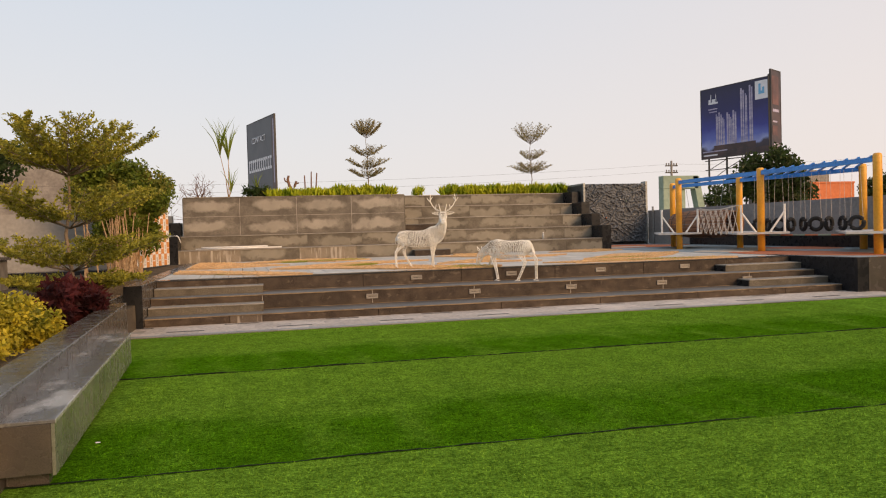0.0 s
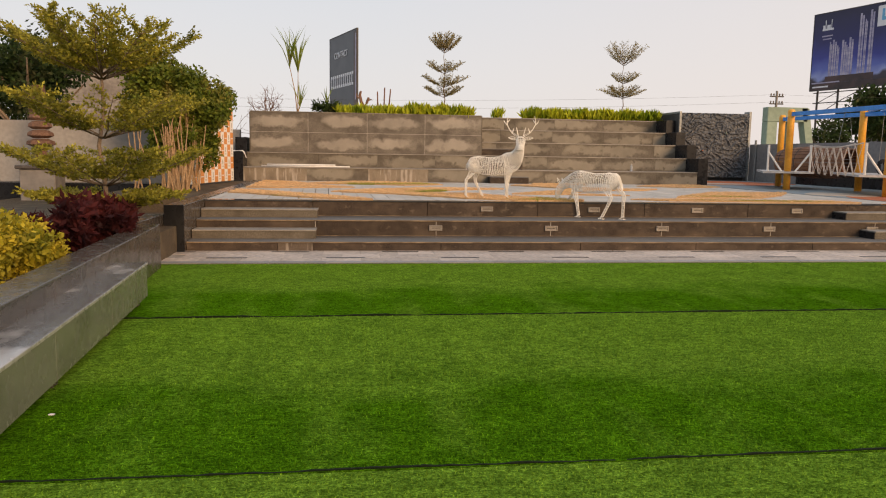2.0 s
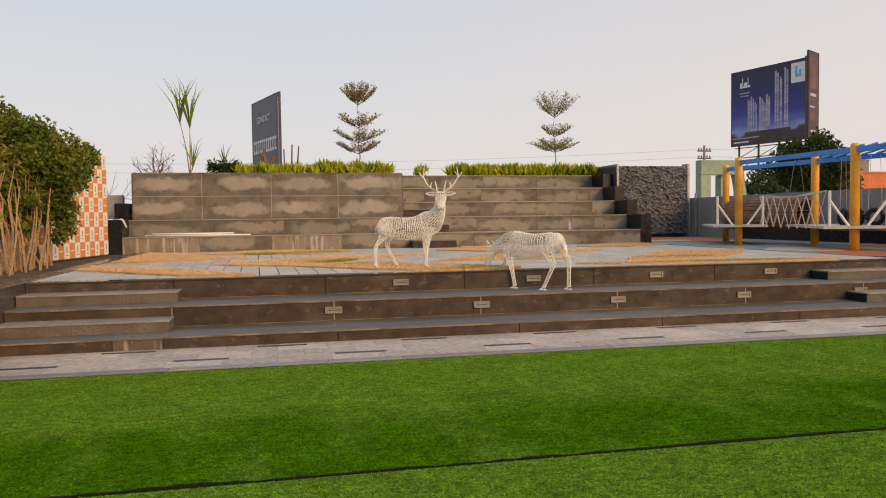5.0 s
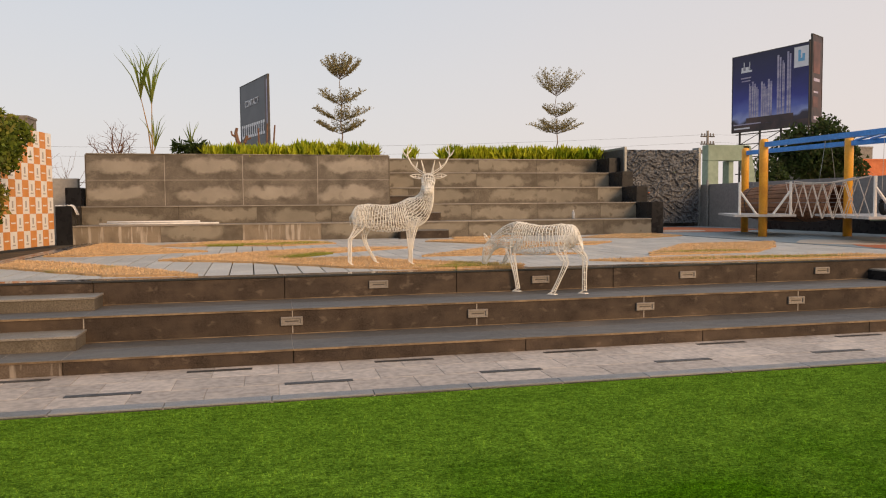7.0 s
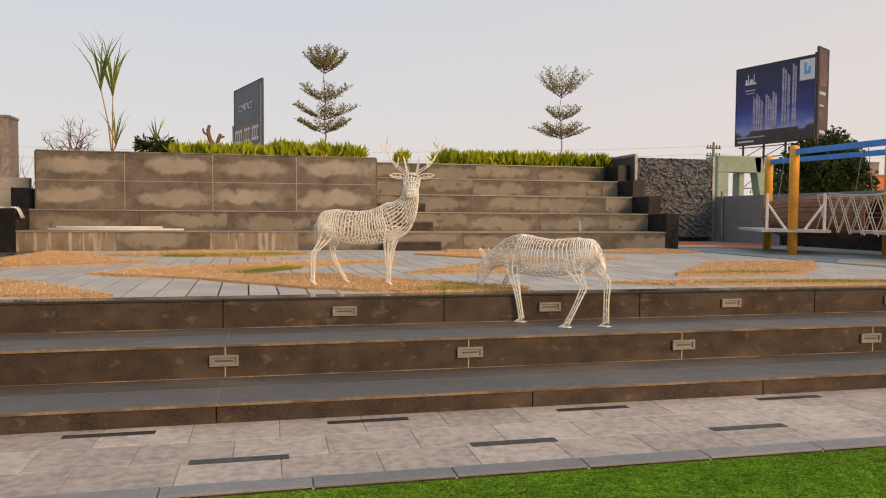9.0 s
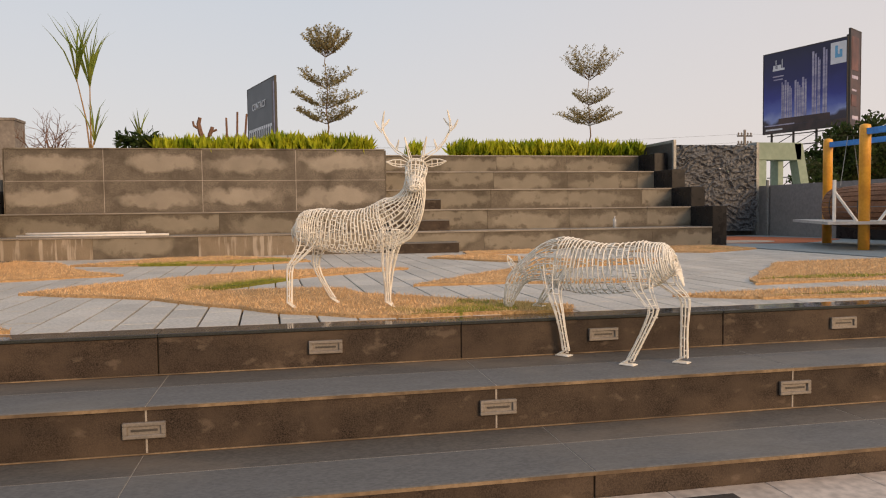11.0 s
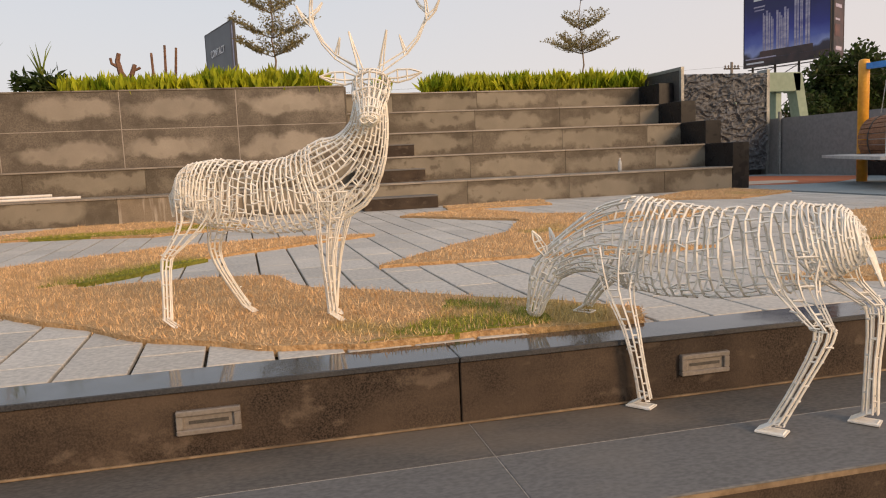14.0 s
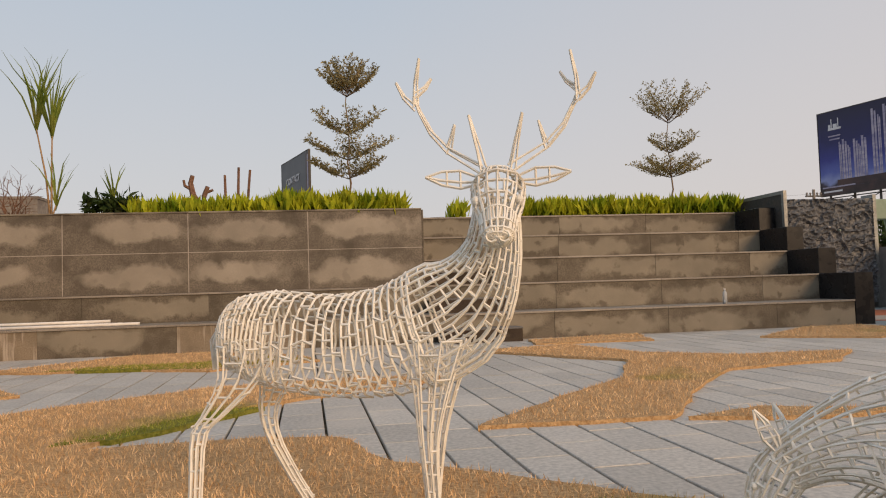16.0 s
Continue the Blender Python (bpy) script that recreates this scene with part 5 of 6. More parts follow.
for s in (-1, 1):
    d.loop((1.215, 0.03 + s * 0.05, 1.155 - g), (1.275, 0.03 + s * 0.085, 1.29 - g), Vector((0.02, s * 0.01, -0.008)))
    bmesh.ops.create_uvsphere(d.bm, u_segments=8, v_segments=6, radius=0.014, matrix=Matrix.Translation((1.29, 0.04 + s * 0.06, 1.04 - g)))
d.leg([(0.84, 0.06, 0.74, 0.13), (0.815, 0.13, 0.55, 0.07), (0.735, 0.175, 0.36, 0.038), (0.70, 0.17, 0.18, 0.028), (0.68, 0.16, 0.04, 0.03)])
d.leg([(0.10, 0.08, 0.74, 0.13), (0.07, 0.11, 0.60, 0.085), (-0.02, 0.14, 0.47, 0.05), (-0.045, 0.15, 0.41, 0.036), (0.04, 0.17, 0.2, 0.027), (0.115, 0.185, 0.04, 0.03)])
d.leg([(0.02, -0.08, 0.74, 0.13), (-0.04, -0.10, 0.62, 0.085), (-0.14, -0.12, 0.53, 0.05), (-0.175, -0.125, 0.47, 0.036), (-0.165, -0.13, 0.25, 0.027), (-0.16, -0.139, 0.04, 0.03)])
d.leg([(0.86, -0.09, 0.68, 0.09), (0.96, -0.13, 0.57, 0.055), (1.075, -0.17, 0.46, 0.034), (1.144, -0.20, 0.37, 0.026)])
for p in ((0.68, 0.16, 0), (0.115, 0.185, 0), (-0.16, -0.139, 0)):
    d.hoof(p)
    add_box(d.bm, p[0] - 0.04, p[0] + 0.075, p[1] - 0.04, p[1] + 0.04, -0.002, 0.005)
d.hoof((1.144, -0.20, 0.335))
for s in (-0.05, -0.025, 0, 0.025, 0.05):
    d.bar([(-0.075, s * 0.6, 0.915), (-0.135, s, 0.83), (-0.175, s * 0.9, 0.73), (-0.215, s * 0.1, 0.61)], 0.005, 4)
for u, z in ((-0.135, 0.83), (-0.155, 0.78), (-0.175, 0.73), (-0.195, 0.67)):
    d.bar([(u, -0.05, z), (u, 0.05, z)], 0.0045, 4)
bmesh.ops.scale(d.bm, verts=d.bm.verts, vec=(1.045, 1, 1))
d.statue("doe_statue", (1.38, 0.38, Z2 + 0.006), 127.5, "white wire doe statue grazing across the step edge")

# ---- playground ----
FRONT = [(10.2, 8.5), (10.45, 4.2), (10.7, -0.1)]
BACK = [(11.72, 11.5), (12.22, 7.8), (13.2, 3.1)]
ZP = Z3
gym = tagged(empty("climbing_frame", (11.2, 5.5, ZP)), "orange and blue climbing frame with decks and rope bridge", "climbing frame")
gi = Matrix.Translation((-11.2, -5.5, -ZP))


def gpart(name, bm, mat, label="", parent=None, smooth=False):
    bmesh.ops.transform(bm, matrix=gi, verts=bm.verts)
    return part(name, bm, mat, parent or gym, label, smooth)


for x, y in FRONT + BACK:
    p = gpart("post", tube([(x, y, ZP - 0.1), (x, y, ZP + 2.5), (x, y, ZP + 2.56), (x, y, ZP + 2.58)], [0.11, 0.11, 0.1, 0.05], 14), ORANGE, "orange painted post", smooth=True)
for row in (FRONT, BACK):
    for (xa, ya), (xb, yb) in zip(row, row[1:]):
        bm = bmesh.new()
        v = Vector((xb - xa, yb - ya, 0)).normalized()
        n = Vector((-v.y, v.x, 0)) * 0.06
        q = []
        for px, py, k in ((xa, ya, 0.1), (xb, yb, -0.1)):
            c = Vector((px, py, ZP + 2.36)) + v * k
            q.append([bm.verts.new(c + o) for o in (n, -n, -n + Vector((0, 0, 0.125)), n + Vector((0, 0, 0.125)))])
        for i in range(4):
            bm.faces.new((q[0][i], q[0][(i + 1) % 4], q[1][(i + 1) % 4], q[1][i]))
        bm.faces.new(q[0][::-1])
        bm.faces.new(q[1])
        gpart("beam", bm, BLUE, "blue painted beam")
for k in range(11):
    t = (k + 0.5) / 11
    a = Vector((*FRONT[1], ZP + 2.5)).lerp(Vector((*FRONT[2], ZP + 2.5)), t)
    b = Vector((*BACK[1], ZP + 2.5)).lerp(Vector((*BACK[2], ZP + 2.5)), t)
    e = (a - b).normalized() * 0.12
    gpart("rung", tube([a + e, b - e], 0.034, 6), BLUE, "blue rung")
DZ = ZP + 0.53
decks = []
for (xa, ya), (xb, yb) in zip(FRONT, BACK):
    a, b = Vector((xa, ya, DZ)), Vector((xb, yb, DZ))
    v = (b - a).normalized()
    n = Vector((v.y, -v.x, 0))
    deck = bmesh.new()
    pl = [a - v * 0.35 - n * 0.75, a - v * 0.35 + n * 0.75, b + v * 0.2 + n * 0.75, b + v * 0.2 - n * 0.75]
    lo = [deck.verts.new(p) for p in pl]
    hi = [deck.verts.new(p + Vector((0, 0, 0.06))) for p in pl]
    deck.faces.new(hi)
    deck.faces.new(lo[::-1])
    for i in range(4):
        deck.faces.new((lo[i], lo[(i + 1) % 4], hi[(i + 1) % 4], hi[i]))
    bmesh.ops.recalc_face_normals(deck, faces=deck.faces)
    gpart("deck", deck, GREYWOOD, "pale grey deck board")
    for s in (-1, 1) if len(decks) < 2 else ():
        foot = a - v * 0.28 + n * 0.62 * s + Vector((0, 0, 0.06))
        gpart("rail_post", tube([foot, foot + Vector((0, 0, 0.85))], 0.035, 6), WHITE, "white rail post")
        gpart("brace", tube([foot + Vector((0, 0, 0.62)), foot - n * s * 0.42], 0.032, 6), WHITE, "white slanting brace")
    decks.append((a, b, v, n))


def rope_side(p0, p1, cells, label):
    """A rope handrail that sags, with crossed net ropes down to a lower rope."""
    bm = bmesh.new()
    L = [p0.lerp(p1, k / cells) + Vector((0, 0, -0.35 * (k / cells) * (1 - k / cells))) for k in range(cells + 1)]
    H = [p + Vector((0, 0, 0.85)) for p in L]
    add_tube(bm, H, 0.017, 5)
    for k in range(cells):
        add_tube(bm, [H[k], L[k + 1]], 0.0105, 4)
        add_tube(bm, [L[k], H[k + 1]], 0.0105, 4)
    return gpart("rope_net", bm, ROPE, label)


f0 = decks[0][0] - decks[0][2] * 0.28 + decks[0][3] * 0.7 + Vector((0, 0, 0.06))
f1 = decks[1][0] - decks[1][2] * 0.28 - decks[1][3] * 0.7 + Vector((0, 0, 0.06))
rope_side(f0, f1, 7, "pale crossed rope net")
g0 = f0 + decks[0][2] * 1.1
g1 = f1 + decks[1][2] * 1.1
rope_side(g0, g1, 7, "pale crossed rope net")
# slatted crawl barrel between the back posts
barrel = tagged(empty("crawl_barrel", ((BACK[0][0] + BACK[1][0]) / 2, (BACK[0][1] + BACK[1][1]) / 2, DZ + 0.36)), "brown slatted crawl barrel hung between the posts", "barrel")
barrel.matrix_basis = pose(*barrel.matrix_basis.translation, 0, 0, math.degrees(math.atan2(BACK[1][1] - BACK[0][1], BACK[1][0] - BACK[0][0])))
HL = 1.6
for k in range(26):
    a0, a1 = 2 * math.pi * k / 26 + 0.02, 2 * math.pi * (k + 1) / 26 - 0.02
    bm = bmesh.new()
    rows = []
    for x, rr in ((-HL, 0.46), (-HL * 0.5, 0.53), (0, 0.55), (HL * 0.5, 0.53), (HL, 0.46)):
        rows.append([bm.verts.new((x, math.cos(a) * r_, math.sin(a) * r_)) for a, r_ in ((a0, rr), (a1, rr), (a1, rr - 0.04), (a0, rr - 0.04))])
    for r0, r1 in zip(rows, rows[1:]):
        for i in range(4):
            bm.faces.new((r0[i], r0[(i + 1) % 4], r1[(i + 1) % 4], r1[i]))
    bm.faces.new(rows[0][::-1])
    bm.faces.new(rows[-1])
    part("stave", bm, BARREL, barrel)
for x in (-1.35, -0.5, 0.5, 1.35):
    rr = 0.55 - 0.045 * abs(x) ** 1.4
    part("hoop", tube([(x, math.cos(a) * rr, math.sin(a) * rr) for a in np.linspace(0, 6.283, 25)], 0.018, 5), DARKSTEEL, barrel)
for x in (-1.2, 1.2):
    for y in (-0.3, 0.3):
        part("chain", tube([(x, y, 0.5), (x, y * 0.3, 1.68)], 0.01, 4), STEEL, barrel)

# tyre walk between second and third decks
for k in range(9):
    t = (k + 0.7) / 9.6
    a = Vector((*FRONT[1], DZ)).lerp(Vector((*FRONT[2], DZ)), t)
    b = Vector((*BACK[1], DZ)).lerp(Vector((*BACK[2], DZ)), t)
    c = a.lerp(b, 0.5)
    tyre = tagged(empty("hanging_tyre", (c.x, c.y, DZ + 0.27), 20 + (k % 3) * 55), "black rubber tyre hung on ropes as a stepping walk", "tyre", "tyre walk")
    ring = bmesh.new()
    ang = np.linspace(0, 2 * math.pi, 21)
    add_tube(ring, [(math.cos(q) * 0.175, 0, math.sin(q) * 0.175) for q in ang], 0.06, 8, False)
    part("tyre", ring, RUBBER, tyre, smooth=True)
    for s in (-0.2, 0.2):
        part("rope", tube([(s * 0.8, 0, 0.12), (s * 0.5, 0, 1.55)], 0.005, 4), ROPE, tyre)
    plank = tagged(part("stepping_plank", box(-0.3, 0.3, -0.09, 0.09, -0.02, 0.02, 0.004), TERRA if k % 2 else SAGE), "painted stepping plank under the tyres", "plank", "tyre walk planks")
    plank.matrix_basis = pose(c.x, c.y, DZ - 0.06, 0, 0, -70)

# climbing wall, framed side panel, gate post
cw = bmesh.new()
NXC, NZC = 110, 92


def relief(u, v):
    """Torn plaster: lifted flakes with sharp lower rims over a gently uneven ground."""
    w = noise.noise(Vector((u * 1.3, v * 1.3, 3)))
    a = noise.noise(Vector((u * 3.2 + w, v * 4.6 - w, 9)))
    b = noise.noise(Vector((u * 6.1 - w, v * 7.3 + w, 14)))
    return 0.05 * w + 0.075 * max(0.0, 1 - abs(a) * 4.5) + 0.04 * max(0.0, 1 - abs(b) * 4.0) + 0.012 * noise.noise(Vector((u * 15, v * 15, 2)))


gridv = [[cw.verts.new((10.3 + 3.4 * i / NXC, 17.4 - relief(3.4 * i / NXC, 2.8 * j / NZC), 0.95 + 2.8 * j / NZC)) for j in range(NZC + 1)] for i in range(NXC + 1)]
for i in range(NXC):
    for j in range(NZC):
        cw.faces.new((gridv[i][j], gridv[i + 1][j], gridv[i + 1][j + 1], gridv[i][j + 1]))
climb = tagged(empty("climbing_wall", (0, 0, 0)), "black rough rock-textured climbing wall with small holds", "climbing wall")
part("rock_face", cw, CLIMB, climb)
part("backing", box(10.3, 13.7, 17.6, 17.8, 0.7, 3.75), DARKSTEEL, climb)
part("edge_post", box(13.7, 13.8, 17.35, 17.8, 0.75, 3.85), STEEL, climb, "grey steel edge post")
HOLD = [TERRA, SAGE, GREYWOOD]
for k in range(6):
    x, z = 11.4 + 1.9 * rng.random(), 1.3 + 1.7 * rng.random()
    hb = bmesh.new()
    bmesh.ops.create_icosphere(hb, subdivisions=1, radius=0.042, matrix=Matrix.Translation((x, 17.32, z)) @ Matrix.Diagonal((1, 1.3, 0.7, 1)))
    part("hold", hb, HOLD[k % 3], climb, smooth=True)
sp = tagged(empty("side_panel"), "dark framed panel standing beside the top tiers", "panel")
part("sheet", box(9.04, 9.08, 14.3, 16.6, 0.78, 3.52), DARKSTEEL, sp)
part("frame", box(9.03, 9.11, 14.21, 14.296, 0.78, 3.6), STEEL, sp, "grey-green steel frame")
part("frame", box(9.03, 9.11, 14.297, 16.6, 3.524, 3.6), STEEL, sp, "grey-green steel frame")
tagged(part("gate_post", tube([(13.88, 17.0, 0.7), (13.88, 17.0, 2.6)], 0.05, 8), STEEL), "thin grey steel post beside the climbing wall", "post")

# coloured rubber shapes on the playground floor
def wave(cx, cy, rx, ry, mat, z, seed, label):
    r = np.random.default_rng(seed)
    ph = r.uniform(0, 6.28, 3)
    pts = [(cx + rx * math.cos(a) * (1 + 0.15 * math.sin(3 * a + ph[0])), cy + ry * math.sin(a) * (1 + 0.2 * math.sin(2 * a + ph[1]))) for a in np.linspace(0, 6.283, 40)[:-1]]
    return setting(part("rubber_patch", prism(pts, Z3 - 0.01, z), mat), label, "floor")


wave(11.4, 14.2, 2.2, 2.2, RUB_O, Z3 + 0.004, 1, "orange rubber floor patch near the climbing wall")
wave(10.3, 13.2, 0.9, 0.9, RUB_C, Z3 + 0.008, 2, "cream rubber floor patch")
wave(13.0, 5.5, 0.9, 1.8, RUB_O, Z3 + 0.004, 3, "orange rubber floor patch by the boundary wall")
wave(10.2, 2.0, 1.2, 2.6, RUB_O, Z3 + 0.004, 4, "orange rubber floor patch under the climbing frame")
wave(9.9, 5.3, 0.9, 1.0, RUB_C, Z3 + 0.008, 5, "cream rubber floor patch")

# ---- pieces of the lower steps ----
def slab(parent, name, mat, x0, x1, y0, y1, z0, z1, bev=0.004):
    cx, cy, cz = (x0 + x1) / 2, (y0 + y1) / 2, (z0 + z1) / 2
    key = (name, round(x1 - x0, 3), round(y1 - y0, 3), round(z1 - z0, 3), mat.name)
    if key not in SHARED:
        SHARED[key] = to_mesh(name, box(x0 - cx, x1 - cx, y0 - cy, y1 - cy, z0 - cz, z1 - cz, bev))
        SHARED[key].materials.append(mat)
    ob = new(name, SHARED[key])
    ob.parent = parent
    ob.location = (cx, cy, cz)
    return ob


SHARED = {}
cuts3 = [XL, -4.71, -2.373, -0.043, 2.3, 4.66, 7.0, XR]
cuts2 = [XL, -4.62, -2.3, -0.01, 2.3, 4.66, 7.0, XR]
cuts1 = [XL, -5.25, -4.62, -2.32, 0.32, 2.6, 5.0, 7.3, XR]
for cuts, y, z0, z1 in ((cuts3, Y3, Z2, Z3 - 0.03), (cuts2, Y2, Z1, Z2 - 0.025), (cuts1, Y1, 0.0, Z1 - 0.025)):
    for x0, x1 in zip(cuts, cuts[1:]):
        st = y == Y1 and abs(x0 + 5.25) < 0.01
        slab(steps, "riser_slab", RISER_STAINED if st else RISER, x0 + 0.004, x1 - 0.004, y + 0.002, y + 0.028, z0, z1)
for cuts, y0, y1, z, m in ((cuts3, Y3 - 0.012, Y3 + 0.27, Z3, EDGE), (cuts2, Y2 - 0.012, Y3 + 0.001, Z2, TREAD), (cuts1, Y1 - 0.012, Y2 + 0.001, Z1, TREAD)):
    for x0, x1 in zip(cuts, cuts[1:]):
        if m is EDGE:
            slab(steps, "tread_slab", m, x0 + 0.002, x1 - 0.002, y0, y1, z - 0.028, z)
        else:
            slab(steps, "tread_slab", m, x0 + 0.002, x1 - 0.002, y0, y0 + 0.538, z - 0.028, z)
            slab(steps, "tread_slab", TREAD_BACK, x0 + 0.002, x1 - 0.002, y0 + 0.544, y1, z - 0.028, z - 0.001)
    if m is not EDGE:
        part("joint", box(XL + 0.01, XR - 0.01, y0 + 0.5385, y0 + 0.5435, z - 0.02, z - 0.0015), JOINT, steps)
        part("nosing", box(XL + 0.01, XR - 0.01, y0 - 0.004, y0 - 0.0008, z - 0.026, z - 0.006), DUST, steps)
for y, z in ((Y2, Z1), (Y3, Z2)):
    part("mortar_line", box(XL + 0.01, XR - 0.01, y - 0.016, y + 0.0015, z + 0.0005, z + 0.01, 0.003), DUST, steps)
for cuts, y0, z in ((cuts2, Y2, Z2), (cuts1, Y1, Z1)):
    for x in cuts[1:-1]:
        part("joint", box(x - 0.0018, x + 0.0018, y0 - 0.01, y0 + 0.93, z - 0.02, z - 0.0016), JOINT, steps)
# half-height stair blocks at both ends
for x0, x1 in ((XL, -4.6), (6.66, XR)):
    for y, z0, z1 in ((Y3, Z2, Z3), (Y2, Z1, Z2)):
        h = z0 + (z1 - z0) * 0.52
        st = setting(empty("stair_block"), "granite half step laid on the tread", "step")
        part("riser_slab", box(x0 + 0.01, x1, y - 0.46, y - 0.001, z0 + 0.001, h - 0.026), TIERSLAB, st)
        part("tread_slab", box(x0 + 0.01, x1 + 0.012, y - 0.475, y - 0.001, h - 0.025, h, 0.003), TIERTREAD, st)
        if x0 > 0:
            part("end_slab", box(x0 - 0.012, x0 + 0.009, y - 0.46, y - 0.001, z0 + 0.001, h - 0.026), BLACK, st)


def step_light(x, y, z):
    root = tagged(empty("step_light", (x, y, z)), "unlit grey cast step light fixed to the riser", "light", "step lights")
    fr = bmesh.new()
    for a in ((-0.13, 0.13, 0.028, 0.052), (-0.13, 0.13, -0.052, -0.028), (-0.13, -0.1, -0.028, 0.028), (0.1, 0.13, -0.028, 0.028)):
        add_box(fr, a[0], a[1], -0.028, 0.0, a[2], a[3], 0.004)
    part("frame", fr, LAMPBODY, root)
    part("louvre", box(-0.1, 0.1, -0.012, 0.0, -0.028, 0.028), LAMPBODY, root)
    part("slit", box(-0.08, 0.08, -0.016, -0.0125, -0.008, 0.006), LAMPDARK, root)
    return root


first = step_light(-1.13, Y3, 0.645)
for k in range(1, 4):
    copy_thing(first, pose(-1.13 + 2.31 * k, Y3, 0.643))
for k in range(-1, 4):
    copy_thing(first, pose(2.31 * k, Y2, 0.335))

# upper tiers: faces, tops
step_w = 2.07
for i in range(5):
    x0 = TXL if i < 2 else WXR
    z0 = (TZ[i - 1] if i else Z3 - 0.02)
    xs = [x0]
    x = -7.42 + 0.35 * i
    while x < TXR - 0.4:
        if x > x0 + 0.4:
            xs.append(x)
        x += step_w
    xs.append(TXR)
    for a, b in zip(xs, xs[1:]):
        limed = i == 0 and (a < -5.6 or -3.6 < a < -2.9)
        slab(tiers, "riser_slab", TIERSTAIN if limed else TIERSLAB, a + 0.0015, b - 0.0015, TY[i] + 0.002, TY[i] + 0.028, z0, TZ[i] - 0.035)
        y1 = (TY[i + 1] if i < 4 else TY[4] + 0.36) if (i != 1 or a > WXR - 1.5) else WY + 0.03
        if i == 1 and a < WXR < b:
            slab(tiers, "tread_slab", TIERTREAD, a, WXR, TY[i] - 0.02, WY + 0.02, TZ[i] - 0.034, TZ[i])
            slab(tiers, "tread_slab", TIERTREAD, WXR + 0.002, b, TY[i] - 0.02, y1, TZ[i] - 0.034, TZ[i])
        else:
            slab(tiers, "tread_slab", TIERTREAD, a + 0.001, b - 0.001, TY[i] - 0.02, y1 if not (i == 1 and b <= WXR) else WY + 0.02, TZ[i] - 0.034, TZ[i])
# aisle half steps on the tiers
for i in range(3):
    z0 = TZ[i - 1] if i else Z3
    blk = setting(empty("stair_block"), "granite half step on the seating tiers", "step")
    h = z0 + (TZ[i] - z0) * 0.5
    part("riser_slab", box(WXR + 0.05, 2.24, TY[i] - 0.48, TY[i] - 0.001, z0 + 0.001, h - 0.026), RISER, blk)
    part("tread_slab", box(WXR + 0.05, 2.25, TY[i] - 0.495, TY[i] - 0.001, h - 0.025, h, 0.003), TREAD, blk)

# tall wall slabs in two courses and its coping
wx = [WXL, -5.36, -3.288, -1.22, WXR]
zm = 2.46
for a, b in zip(wx, wx[1:]):
    for z0, z1 in ((TZ[1], zm), (zm, WZ - 0.03)):
        slab(wall_back, "wall_slab", WALLSLAB, a + 0.003, b - 0.003, WY, WY + 0.028, z0 + 0.003, z1 - 0.003)
    slab(wall_back, "coping", TIERSLAB, a + 0.001, b - 0.001, WY - 0.015, WY + 0.32, WZ - 0.03, WZ)
part("wall_end", box(WXR + 0.002, WXR + 0.028, WY, WY + 0.3, TZ[1], WZ - 0.031), TIERSLAB, wall_back)
part("wall_end", box(WXL - 0.028, WXL - 0.002, WY, WY + 0.3, 0.8, WZ - 0.031), TIERSLAB, wall_back)

for x in wx[1:-1]:
    part("joint", box(x - 0.007, x + 0.007, WY - 0.0015, WY + 0.02, TZ[1] + 0.002, WZ - 0.032), JOINT, wall_back)
part("joint", box(WXL, WXR, WY - 0.001, WY + 0.02, zm - 0.006, zm + 0.006), JOINT, wall_back)
for x in cuts2[1:-1]:
    part("joint", box(x - 0.006, x + 0.006, Y2 + 0.0005, Y2 + 0.02, Z1 + 0.001, Z2 - 0.026), JOINT, steps)

# paving of the strip: running tiles with drain slots, border stones
TW = 0.652
yrow = [-2.33, -1.87, -1.41, Y1]
for j, (a, b) in enumerate(zip(yrow, yrow[1:])):
    x = -7.05 + (0.33 if j % 2 else 0)
    while x < 9.3:
        slab(strip, "paver", PAVER, x + 0.003, min(x + TW, 9.39) - 0.003, a + 0.003, b - 0.003, -0.02, 0.012, 0.003)
        x += TW
x = -7.05
while x < 9.3:
    slab(strip, "border_stone", BORDER, x + 0.004, min(x + 0.9, 9.39) - 0.004, -2.5, -2.334, -0.02, 0.022, 0.004)
    x += 0.9
for k in range(-5, 5):
    part("drain_slot", box(-1.46 + 1.94 * k, -0.81 + 1.94 * k, -1.14, -1.06, 0.0, 0.0165), SLOT, strip)
    part("drain_slot", box(-0.49 + 1.94 * k, 0.16 + 1.94 * k, -1.93, -1.84, 0.0, 0.0165), SLOT, strip)

